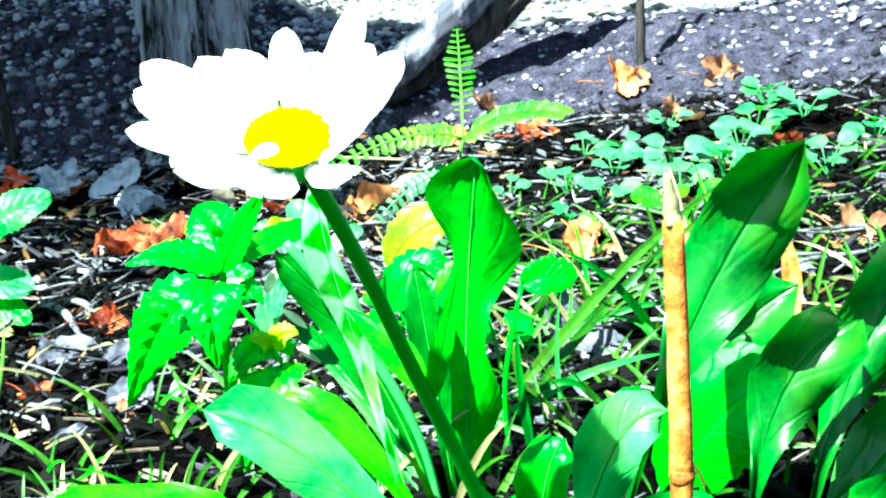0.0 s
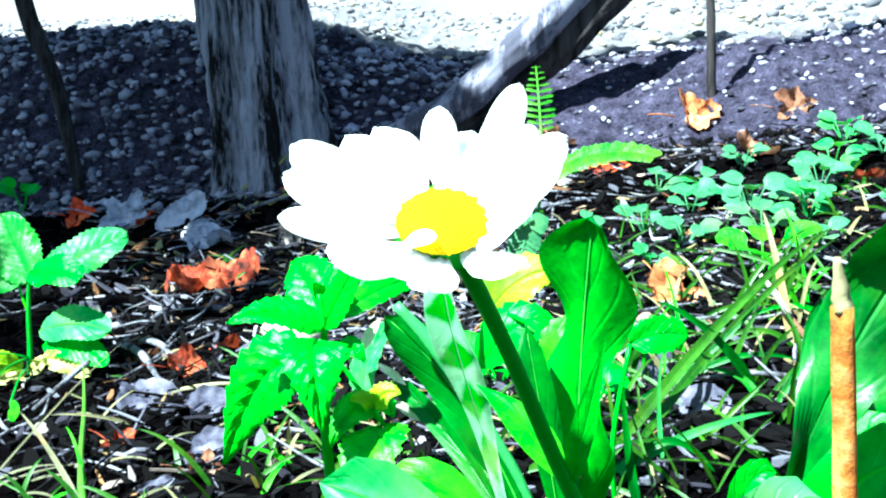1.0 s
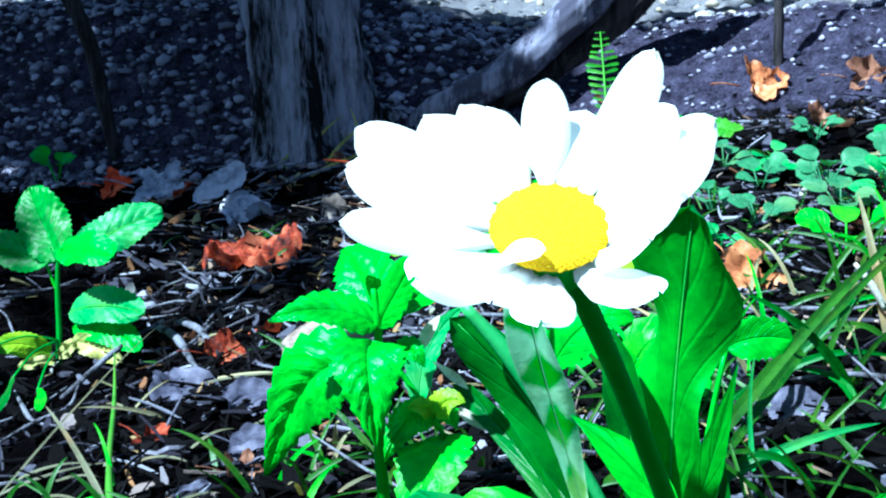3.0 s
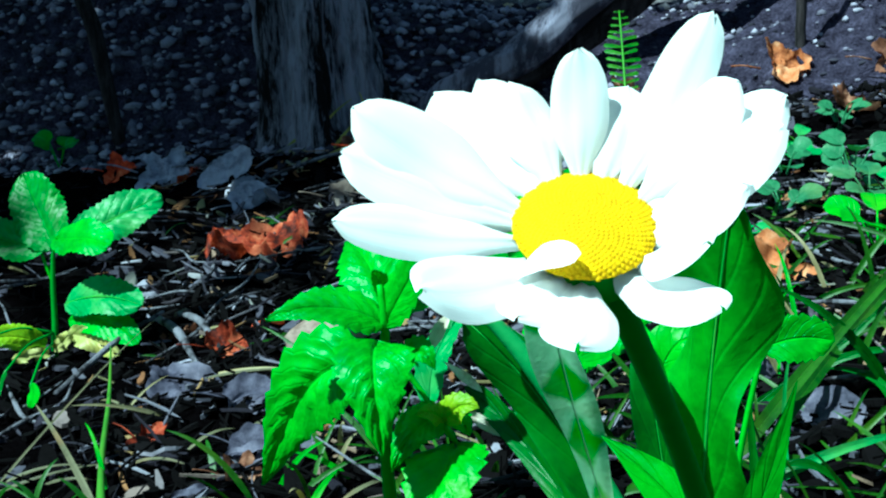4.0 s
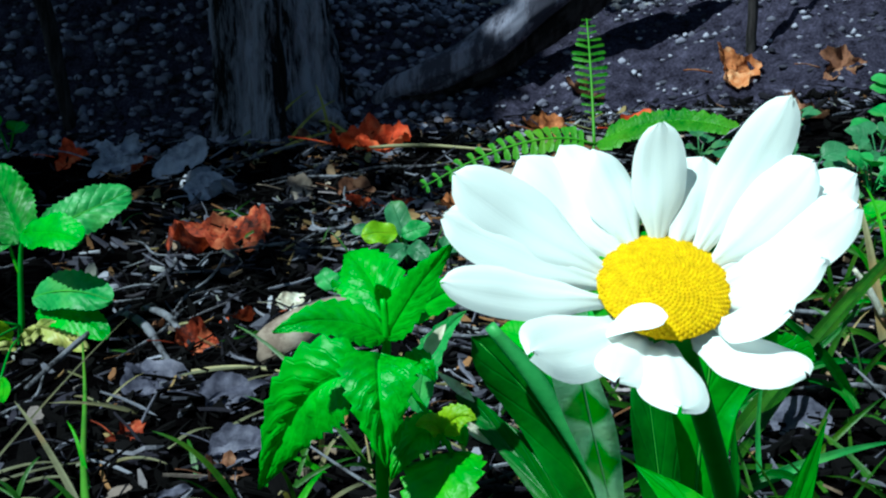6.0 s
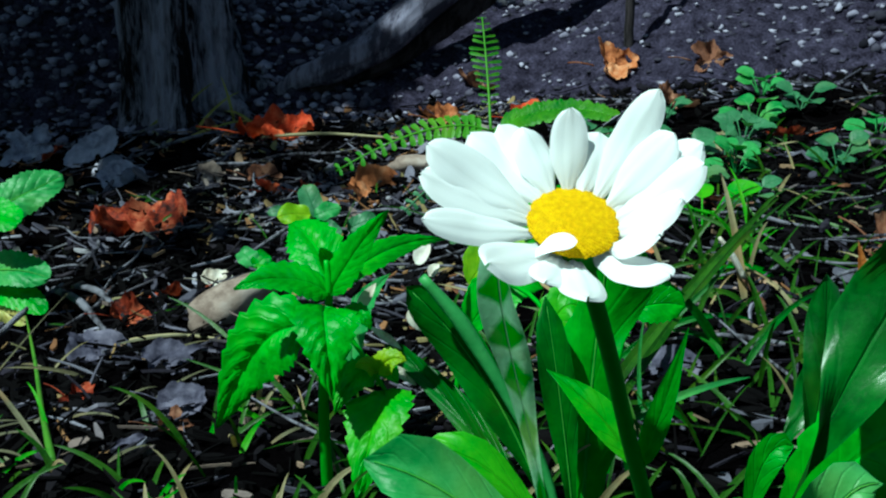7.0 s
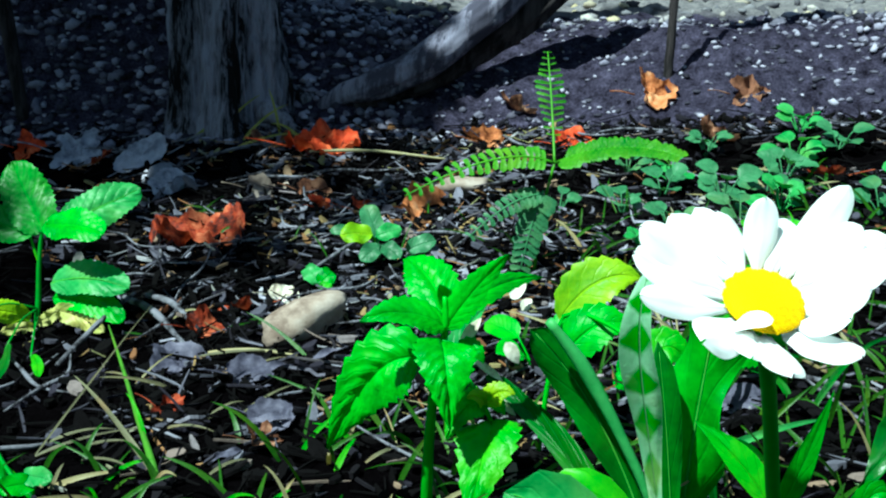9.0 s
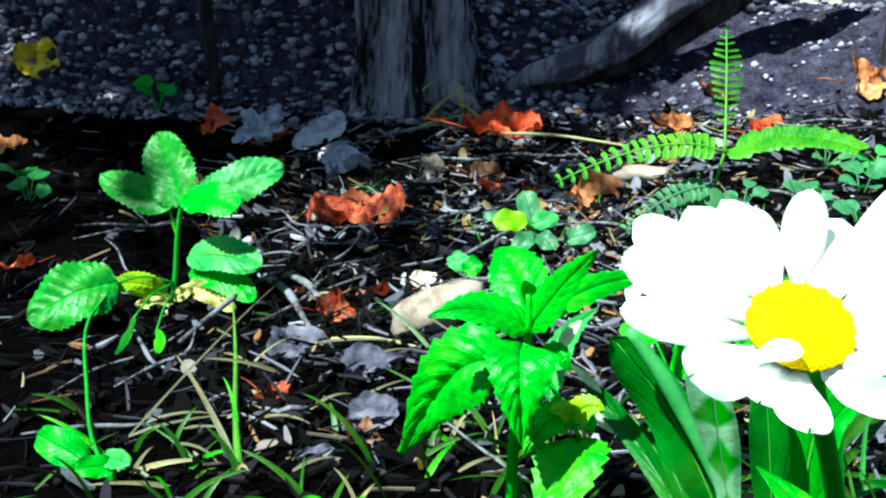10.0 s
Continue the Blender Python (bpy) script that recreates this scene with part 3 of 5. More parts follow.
def build_daisy():
    t = thing("daisy", on_ground(0.053, 0.079), "white daisy with a yellow disc on a leaning green stem", "flower")
    part("stem", tube(bmesh.new(), [on_ground(0.053, 0.079, -0.006), (0.039, 0.057, 0.050), (0.025, 0.035, 0.090), (0.015, 0.018, 0.120), (0.0062, 0.004, 0.143), CENTRE - NORMAL * 0.004], [0.0021, 0.0020, 0.0019, 0.0018, 0.0019, 0.0030], 12, 30), STEM, t)
    # green cup under the petals
    bm = bmesh.new()
    tube(bm, [CENTRE - NORMAL * 0.007, CENTRE - NORMAL * 0.004, CENTRE - NORMAL * 0.0012], [0.003, 0.008, 0.0098], 28, 8)
    part("sepal_cup", bm, STEM, t)
    # disc: a low dome set with small florets
    bm = bmesh.new()
    R = 0.0087
    FACE = (NORMAL + UP * 0.20).normalized()
    SEAT = CENTRE + UP * 0.0005
    TOP = FACE.cross(RIGHT).normalized()
    for k in range(760):
        q = math.sqrt((k + 0.5) / 760)
        g = k * 2.399963
        h = 0.0023 * (1 - q * q) ** 0.6
        c = SEAT + RIGHT * R * q * math.cos(g) + TOP * R * q * math.sin(g) + FACE * h
        size = 0.00030 + 0.00010 * q
        n0 = (FACE + (RIGHT * math.cos(g) + TOP * math.sin(g)) * q * 0.7).normalized()
        a = n0.orthogonal().normalized()
        b = n0.cross(a)
        ring = [bm.verts.new(c + size * (math.cos(e) * a + math.sin(e) * b)) for e in (0, 1.257, 2.513, 3.77, 5.027)]
        top = [bm.verts.new(c + n0 * 0.00022 + 0.7 * size * (math.cos(e) * a + math.sin(e) * b)) for e in (0, 1.257, 2.513, 3.77, 5.027)]
        for e in range(5):
            bm.faces.new((ring[e], ring[(e + 1) % 5], top[(e + 1) % 5], top[e]))
        bm.faces.new(top)
    florets = bm
    bm = bmesh.new()
    rings = []
    for i in range(1, 9):
        q = i / 8
        h = 0.0023 * max(0.0, 1 - q * q) ** 0.6 + 0.00014
        rings.append([bm.verts.new(SEAT + R * 1.02 * q * (RIGHT * math.cos(e) + TOP * math.sin(e)) + FACE * h) for e in np.linspace(0, 2 * math.pi, 28, endpoint=False)])
    for p, q in zip(rings, rings[1:]):
        for j in range(28):
            bm.faces.new((p[j], p[(j + 1) % 28], q[(j + 1) % 28], q[j]))
    bm.faces.new(rings[0])
    bmesh.ops.recalc_face_normals(bm, faces=bm.faces)
    disc = part("disc", bm, DISC, t, "domed yellow disc of tiny florets")
    tagged(part("floret", florets, DISC, disc, "tiny yellow florets"), kind="stuff")
    # petals round the disc: tip u, tip v, width, lift, bow, twist (mm)
    RAYS = (
        (-29.3, -3.8, 7.4, 10, 1, 0.1), (-29.0, 7.0, 10.0, 8.5, 2, -0.1), (-27.6, 11.8, 10.0, 10.5, 2, 0.1), (-18.2, 19.7, 10.0, 2.5, 2, 0.0),
        (-12.5, 21.5, 8.0, 2.5, 2, 0.2), (-8.6, 19.3, 8.0, 4.5, 2, -0.2), (-0.2, 19.0, 7.2, 11, 0, 0.3), (6.2, 17.4, 10.5, 5.4, 2, 0.0),
        (14.8, 17.6, 8.0, 18.5, 0, 0.2), (17.0, 9.8, 9.0, 15.5, 2, 0.1), (22.8, 8.7, 9, 14, 2, 0.0), (21.0, 2.2, 9.5, 17, 2, 0.0),
        (16.6, -3.2, 9.5, 14, 1, 0.1), (12.0, -9, 8.0, 12, 1, 0.0), (12.6, -17.6, 8.0, 12.7, -1, 0.0), (-2.8, -22.6, 8.8, 15.0, 0, 0.1),
        (-8.8, -17.2, 7.8, 11, 0, 0.0), (-19.0, -15.2, 10.6, 14.0, 0, 0.05),
    )
    for i, (u, v, w, lift, bow, tw) in enumerate(RAYS):
        petal(t, u, v, w * 0.001, lift * 0.001, bow * 0.001, tw, i * 1.37, root=0.55 if v < -14 else 0.26)
    # a short petal folded in over the disc
    bm = bmesh.new()
    a = CENTRE - RIGHT * 0.0088 - UP * 0.0066 + NORMAL * 0.0006
    b = CENTRE - RIGHT * 0.0062 - UP * 0.0060 + NORMAL * 0.0065
    leaf(bm, (a, b, CENTRE - RIGHT * 0.0012 - UP * 0.0068 + NORMAL * 0.0058), 0.0048, NORMAL + UP * 0.3, shape="petal", fold=-0.1, nu=16)
    part("petal", bm, PETAL, t, "short petal folded over the disc")
    return t


build_daisy()


# ---------------------------------------------------------------- leaves of the daisy's own clump
def build_clump():
    t = thing("daisy_leaves", on_ground(0.035, 0.17), "clump of long green basal leaves at the daisy's foot", "leaf clump")
    add_leaf("leaf", t, GREEN, ((0.040, 0.158, 0.0), (0.0385, 0.15, 0.05), (0.0415, 0.15, 0.09), (0.0455, 0.148, 0.124)), 0.0225, (-0.25, -0.85, 0.5), "broad upright green leaf with lobed edges", shape="strip", lobe=0.34, fold=-0.12, wave=0.30, pucker=0.05, nu=44, seed=1)
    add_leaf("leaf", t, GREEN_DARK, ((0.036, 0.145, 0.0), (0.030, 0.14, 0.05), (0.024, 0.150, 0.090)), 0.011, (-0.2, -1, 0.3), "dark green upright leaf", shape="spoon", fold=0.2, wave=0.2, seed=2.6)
    add_leaf("leaf", t, MINT, ((0.062, 0.195, 0.0690), (0.071, 0.194, 0.0745), (0.0825, 0.197, 0.0705)), 0.0130, (0, -1, 0.35), "small rounded toothed green leaf", shape="round", teeth=7, tooth=0.2, pucker=0.05, seed=2)
    part("stem", tube(bmesh.new(), [on_ground(0.056, 0.19, -0.003), (0.055, 0.190, 0.035), (0.062, 0.195, 0.0690)], [0.0010, 0.0009, 0.0008], 6, 8), MINT, t)
    add_leaf("leaf", t, SPOTTED, ((0.026, 0.108, 0.0), (0.0165, 0.10, 0.052), (0.007, 0.092, 0.086), (-0.0035, 0.086, 0.112), (0.0018, 0.085, 0.1338)), 0.0098, (-0.45, -0.8, 0.5), "narrow pale mottled upright leaf", shape="spoon", lobe=0.10, fold=0.25, wave=0.2, nu=44, seed=3)
    add_leaf("leaf", t, LIME, ((0.0285, 0.041, 0.080), (0.022, 0.043, 0.094), (0.008, 0.051, 0.1025)), 0.0085, (0.2, -1, 0.5), "bright lime green leaf on the stem", shape="lance", fold=0.3, seed=4)
    add_leaf("leaf", t, GREEN, ((0.0285, 0.041, 0.080), (0.031, 0.036, 0.09), (0.037, 0.034, 0.118)), 0.006, (-0.5, -1, 0.2), "narrow stem leaf", shape="lance", fold=0.4, seed=5)
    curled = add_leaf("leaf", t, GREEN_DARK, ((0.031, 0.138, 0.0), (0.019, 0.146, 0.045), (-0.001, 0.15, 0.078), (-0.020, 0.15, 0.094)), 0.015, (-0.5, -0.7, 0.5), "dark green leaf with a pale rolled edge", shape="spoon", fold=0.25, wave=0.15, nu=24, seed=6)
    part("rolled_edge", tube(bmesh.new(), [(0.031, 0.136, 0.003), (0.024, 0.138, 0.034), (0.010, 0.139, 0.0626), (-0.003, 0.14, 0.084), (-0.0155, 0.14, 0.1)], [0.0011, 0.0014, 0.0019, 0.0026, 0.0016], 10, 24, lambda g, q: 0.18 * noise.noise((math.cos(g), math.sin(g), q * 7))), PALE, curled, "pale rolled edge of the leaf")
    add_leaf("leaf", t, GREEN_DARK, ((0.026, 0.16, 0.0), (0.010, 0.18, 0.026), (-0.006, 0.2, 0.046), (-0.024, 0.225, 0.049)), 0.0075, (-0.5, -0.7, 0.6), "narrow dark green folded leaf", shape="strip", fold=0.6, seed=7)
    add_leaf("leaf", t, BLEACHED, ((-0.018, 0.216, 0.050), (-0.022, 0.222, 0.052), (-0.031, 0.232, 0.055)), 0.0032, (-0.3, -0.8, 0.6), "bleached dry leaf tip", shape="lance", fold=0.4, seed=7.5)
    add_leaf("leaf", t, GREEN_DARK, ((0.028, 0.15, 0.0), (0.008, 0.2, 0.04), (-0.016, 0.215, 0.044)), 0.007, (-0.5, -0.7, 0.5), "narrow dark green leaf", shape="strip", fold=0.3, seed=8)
    add_leaf("leaf", t, PALE, ((0.034, 0.08, 0.0), (0.000, 0.078, 0.060), (-0.035, 0.086, 0.065)), 0.021, (-0.2, -0.8, 0.9), "broad pale green leaf spreading over the soil", shape="spoon", fold=0.15, wave=0.2, seed=9)
    add_leaf("leaf", t, LIME, ((0.030, 0.10, 0.005), (0.010, 0.10, 0.062), (-0.020, 0.105, 0.060)), 0.012, (-0.2, -0.6, 1.0), "yellow green leaf lit by the sun", shape="spoon", fold=0.2, wave=0.2, seed=10)
    add_leaf("leaf", t, GREEN, ((0.03, 0.06, 0.0), (0.0, 0.045, 0.05), (-0.055, 0.05, 0.035)), 0.022, (-0.2, -0.7, 0.9), "broad green leaf low over the soil", shape="spoon", fold=0.2, wave=0.25, seed=11)
    add_leaf("leaf", t, GREEN, ((0.03, 0.10, 0.0), (-0.006, 0.12, 0.045), (-0.016, 0.125, 0.032)), 0.020, (-0.1, -0.8, 0.8), "broad green leaf low over the soil", shape="spoon", fold=0.1, wave=0.2, seed=12)
    add_leaf("leaf", t, SUNNY, ((0.012, 0.265, 0.060), (0.026, 0.262, 0.086), (0.046, 0.265, 0.079)), 0.022, (-0.1, -0.8, 0.8), "bright toothed leaf behind the daisy", shape="ovate", teeth=8, tooth=0.2, seed=13)
    add_leaf("leaf", t, MINT, ((0.010, 0.25, 0.045), (0.024, 0.247, 0.072), (0.040, 0.25, 0.062)), 0.020, (-0.1, -0.8, 0.8), "toothed leaf behind the daisy", shape="ovate", teeth=8, tooth=0.2, seed=14)
    add_leaf("leaf", t, LIME, ((-0.005, 0.055, 0.02), (-0.035, 0.045, 0.075), (-0.068, 0.03, 0.048)), 0.017, (-0.2, -0.7, 0.9), "yellow green leaf arching low", shape="spoon", fold=0.3, wave=0.3, seed=21)
    add_leaf("leaf", t, GREEN, ((0.0, 0.07, 0.0), (-0.03, 0.06, 0.05), (-0.045, 0.055, 0.040)), 0.016, (0.1, -0.8, 0.8), "green leaf low over the soil", shape="spoon", fold=0.3, wave=0.3, seed=22)
    add_leaf("leaf", t, LIME, ((0.034, 0.2, 0.06), (0.040, 0.2, 0.080), (0.052, 0.2, 0.063)), 0.016, (-0.1, -0.8, 0.8), "bright toothed leaf behind the daisy", shape="ovate", teeth=8, tooth=0.2, seed=15)
    part("stem", tube(bmesh.new(), [on_ground(0.006, 0.26, -0.003), (0.008, 0.26, 0.03), (0.014, 0.264, 0.062), (0.030, 0.235, 0.066), (0.036, 0.2, 0.064)], [0.0012, 0.001, 0.0008], 6, 14), MINT, t)
    add_leaf("leaf", t, BLEACHED, ((0.02, 0.10, 0.01), (0.0, 0.10, 0.053), (-0.016, 0.102, 0.052)), 0.006, (0, -0.7, 0.9), "pale dry leaf", shape="lance", fold=0.4, wave=0.3, seed=23)
    add_leaf("leaf", t, BLEACHED, ((0.045, 0.085, 0.0), (0.036, 0.07, 0.035), (0.044, 0.06, 0.038)), 0.010, (0, -0.8, 0.8), "pale dry leaf", shape="ovate", fold=0.4, wave=0.3, seed=24)
    for i, (x, y, z) in enumerate(((0.045, 0.06, 0.045), (0.06, 0.055, 0.04), (0.03, 0.045, 0.03), (0.075, 0.07, 0.035), (0.012, 0.05, 0.022))):
        b = on_ground(0.046, 0.078)
        add_leaf("leaf", t, (GREEN, PALE, MINT)[i % 3], (b, b.lerp(Vector((x, y, z)), 0.5) + Vector((0, 0, 0.018)), (x, y, z)), 0.012, (0, -0.7, 1), "small basal leaf", shape="spoon", fold=0.25, wave=0.25, seed=15 + i)
    return t


build_clump()


# ---------------------------------------------------------------- toothed plant (mint-like)
def build_toothed_plant():
    t = thing("toothed_plant", on_ground(-0.046, 0.212), "young bright green plant with toothed wrinkled leaves", "plant")
    J = Vector((-0.044, 0.190, 0.080))
    part("stem", tube(bmesh.new(), [on_ground(-0.046, 0.212, -0.005), (-0.047, 0.203, 0.03), (-0.046, 0.197, 0.06), J, J + Vector((-0.001, 0.0, 0.012))], [0.0024, 0.0020, 0.0016, 0.0013, 0.0008], 8, 16), MINT, t)
    LEAVES = (
        (J, (-0.060, 0.186, 0.092), (-0.0755, 0.180, 0.085), 0.0150, (0, -0.6, 1)),
        (J + Vector((0, 0.004, 0.004)), (-0.050, 0.206, 0.100), (-0.058, 0.222, 0.096), 0.0190, (0, -1, 0.8)),
        (J, (-0.036, 0.186, 0.096), (-0.024, 0.176, 0.1125), 0.0120, (-0.4, -1, 0.6)),
        (J + Vector((-0.002, -0.006, -0.004)), (-0.046, 0.165, 0.082), (-0.0435, 0.1635, 0.052), 0.0215, (0.1, -0.9, 0.6)),
        ((-0.052, 0.196, 0.066), (-0.070, 0.196, 0.070), (-0.085, 0.208, 0.025), 0.0270, (-0.2, -0.9, 0.5)),
        ((-0.030, 0.2, 0.047), (-0.037, 0.184, 0.056), (-0.043, 0.180, 0.040), 0.0120, (0, -1, 0.7)),
        ((-0.028, 0.2, 0.045), (-0.024, 0.19, 0.054), (-0.021, 0.186, 0.048), 0.0090, (0.3, -1, 0.7)),
        ((-0.025, 0.190, 0.042), (-0.028, 0.172, 0.050), (-0.036, 0.160, 0.016), 0.0230, (-0.3, -0.8, 0.7)),
        (J + Vector((0.002, 0.01, 0.0)), (-0.022, 0.222, 0.092), (0.0, 0.245, 0.084), 0.0100, (0.2, -0.8, 0.8)),
        (J + Vector((0.006, 0.004, -0.012)), (-0.034, 0.186, 0.078), (-0.030, 0.186, 0.068), 0.0085, (0, -1, 0.5)),
        ((-0.028, 0.188, 0.051), (-0.034, 0.184, 0.057), (-0.041, 0.182, 0.044), 0.0120, (0, -0.9, 0.8)),
        ((-0.028, 0.188, 0.051), (-0.024, 0.186, 0.060), (-0.018, 0.184, 0.057), 0.0090, (0.1, -0.9, 0.8)),
        ((-0.028, 0.188, 0.051), (-0.031, 0.184, 0.058), (-0.036, 0.182, 0.056), 0.0070, (0, -0.9, 0.8)),
        ((-0.038, 0.196, 0.082), (-0.046, 0.196, 0.092), (-0.047, 0.192, 0.096), 0.0070, (0, -1, 0.5)),
    )
    part("side_stem", tube(bmesh.new(), [J - Vector((0, 0, 0.006)), (-0.036, 0.191, 0.062), (-0.028, 0.188, 0.050), (-0.024, 0.195, 0.040)], [0.0010, 0.0009, 0.0008], 6, 12), MINT, t)
    add_leaf("leaf", t, PALE, ((-0.036, 0.236, 0.038), (-0.037, 0.245, 0.058), (-0.020, 0.262, 0.066)), 0.0105, (-0.2, -0.8, 0.6), "pale folded leaf with a whitish edge", shape="nettle", teeth=7, tooth=0.25, fold=0.5, seed=9)
    for i, (a, b, c, w, f) in enumerate(LEAVES):
        # Leaf 7 sits in shade; LIME puts the missing sunlight into its colour.
        add_leaf("leaf", t, SUNNY if i in (11, 12) else LIME if i in (5, 6, 7, 10) else MINT, (a, b, c), w, f, shape="nettle", teeth=9, tooth=0.21, fold=0.10, pucker=0.10, nv=8, seed=i * 0.7)
    for i, (a, b, w) in enumerate((((-0.010, 0.262, 0.070), (-0.004, 0.262, 0.078), 0.007), ((-0.004, 0.268, 0.063), (0.0, 0.268, 0.068), 0.005), ((-0.034, 0.224, 0.062), (-0.027, 0.222, 0.074), 0.005),
                                   ((-0.014, 0.242, 0.057), (-0.008, 0.242, 0.048), 0.006), ((-0.022, 0.21, 0.046), (-0.013, 0.21, 0.038), 0.0035))):
        add_leaf("leaf_tip", t, BLEACHED, (a, Vector(a).lerp(Vector(b), 0.5) + Vector((0, -0.002, 0.001)), b), w, (-0.3, -0.8, 0.6), "bleached dry leaf tip", shape="ovate", fold=0.3, seed=i)
    return t


build_toothed_plant()


# ---------------------------------------------------------------- plant with round toothed leaves
def build_side_plant():
    t = thing("broadleaf_plant", on_ground(-0.2595, 0.492), "small plant with rounded toothed leaves and yellowing lower leaves", "plant")
    part("stem", tube(bmesh.new(), [on_ground(-0.2595, 0.492, -0.01), (-0.2588, 0.495, -0.022), (-0.2579, 0.497, -0.0069), (-0.2573, 0.499, 0.0133), (-0.2552, 0.5, 0.032), (-0.2530, 0.5, 0.035)], [0.0017, 0.0018, 0.0017, 0.0015, 0.0011, 0.0008], 8, 18), SHADY, t)
    part("leaf_stalk", tube(bmesh.new(), [(-0.2573, 0.499, 0.0133), (-0.2600, 0.499, 0.022), (-0.2620, 0.5, 0.0290)], [0.0012, 0.0009, 0.0008], 6, 8), LIME, t)
    part("leaf_stalk", tube(bmesh.new(), [(-0.2844, 0.470, -0.0085), (-0.2861, 0.430, -0.0202), (-0.2495, 0.335, -0.0161), (-0.2276, 0.285, -0.0183), on_ground(-0.208, 0.259, -0.003)], [0.0008, 0.0009, 0.0009, 0.0011], 6, 22, lambda g, q: 0.2 * noise.noise((g, q * 12, 5))), SHADY, t)
    LEAVES = (
        ((-0.2539, 0.500, 0.0310), (-0.2650, 0.512, 0.0474), (-0.2770, 0.526, 0.0680), 0.0290, (0, -1, 0.45), SHADY),
        ((-0.2433, 0.500, 0.0370), (-0.2234, 0.512, 0.0444), (-0.2010, 0.524, 0.0545), 0.0250, (0.1, -0.9, 0.7), PALE),
        ((-0.2589, 0.500, 0.0308), (-0.2826, 0.508, 0.0331), (-0.3100, 0.520, 0.0420), 0.0215, (-0.1, -0.85, 0.8), SHADY),
        ((-0.2518, 0.496, 0.0375), (-0.2325, 0.482, 0.0430), (-0.2139, 0.470, 0.0391), 0.0225, (0.1, -0.85, 0.8), MINT),
        ((-0.2485, 0.492, 0.0027), (-0.2254, 0.482, 0.0140), (-0.2004, 0.470, 0.0068), 0.0220, (0.1, -0.9, 0.7), PALE),
        ((-0.2480, 0.492, -0.0066), (-0.2214, 0.478, 0.0020), (-0.2042, 0.468, -0.0130), 0.0179, (0.2, -0.9, 0.6), MINT),
        ((-0.2479, 0.486, -0.0120), (-0.2303, 0.476, -0.0100), (-0.2150, 0.468, -0.0190), 0.0120, (0.1, -1, 0.3), YELLOW),
        ((-0.2617, 0.490, -0.0200), (-0.2747, 0.482, -0.0080), (-0.2866, 0.475, -0.0119), 0.0141, (-0.1, -1, 0.5), SUNNY),
        ((-0.2592, 0.488, -0.0230), (-0.2663, 0.480, -0.0215), (-0.2756, 0.476, -0.0227), 0.0070, (-0.1, -1, 0.3), YELLOW),
        ((-0.2552, 0.488, -0.0196), (-0.2481, 0.480, -0.0150), (-0.2428, 0.476, -0.0093), 0.0083, (0.1, -1, 0.3), YELLOW),
        ((-0.2844, 0.470, -0.0085), (-0.3001, 0.455, -0.0070), (-0.3275, 0.450, -0.0270), 0.0370, (0, -0.85, 0.7), SHADY),
        ((-0.2602, 0.430, -0.0141), (-0.2566, 0.415, -0.0182), (-0.2589, 0.400, -0.0239), 0.0075, (-0.3, -1, 0.2), GREEN_DARK),
        ((-0.2479, 0.430, -0.0210), (-0.2407, 0.420, -0.0200), (-0.2391, 0.405, -0.0235), 0.0062, (0.2, -1, 0.2), LIME),
    )
    for i, (a, b, c, w, f, m) in enumerate(LEAVES):
        add_leaf("leaf", t, m, (a, b, c), w, f, shape="broad", teeth=13, tooth=0.13, fold=0.12, pucker=0.07, wave=0.25 if m is YELLOW else 0.06, nv=7, seed=i * 0.9 + 3)
    for k, (a, b) in enumerate((((-0.2579, 0.490, -0.013), (-0.2602, 0.430, -0.0141)), ((-0.2570, 0.490, -0.018), (-0.2479, 0.430, -0.0210)), ((-0.2586, 0.495, -0.014), (-0.2844, 0.470, -0.0085)))):
        mid = Vector(a).lerp(Vector(b), 0.5) + Vector((0, 0, 0.004))
        part("leaf_stalk", tube(bmesh.new(), [a, mid, b], [0.0008, 0.0006, 0.0006], 5, 8), SHADY, t)
    return t


build_side_plant()


# ---------------------------------------------------------------- fern
def frond(parent, pts, broad, pairs, size, face, tip=0.25, even=False, material=FERN):
    bm = bmesh.new()
    tube(bm, [bezier(pts, k / 6) for k in range(7)], [0.0009, 0.0007, 0.0004], 6, 14)
    face = Vector(face).normalized()
    rnd = random.Random(pairs * 7 + int(size * 1e5))
    lobes = []
    for i in range(pairs):
        u = (0.24 if even else 0.10) + (0.75 if even else 0.88) * i / (pairs - 1)
        c = bezier(pts, u)
        d = (bezier(pts, min(1, u + 0.03)) - bezier(pts, max(0, u - 0.03))).normalized()
        side = d.cross(face).normalized()
        w = size * (1 - (1 - tip) * u ** 1.5) * (0.7 + 0.3 * min(1, u * 5))
        if even:
            w = size * min(1.0, 0.55 + 1.6 * (u - 0.24)) * min(1.0, tip + 2.4 * (1 - u))
        for s in (-1, 1):
            long = w * rnd.uniform(0.86, 1.06)
            q = c + side * s * long + d * long * rnd.uniform(0.12, 0.40) - face * long * rnd.uniform(0.0, 0.25)
            lobes.append((c, c.lerp(q, 0.5) + face * w * 0.1, q, w * broad * rnd.uniform(0.85, 1.1)))
    ob = part("frond", bm, material, parent)
    for i, (c, m, q, w) in enumerate(lobes):
        add_leaf("leaflet", ob, material, (c, m, q), w, face, shape="strip", fold=0.12, teeth=4, tooth=0.22, nu=9, nv=2, seed=i)
    return ob


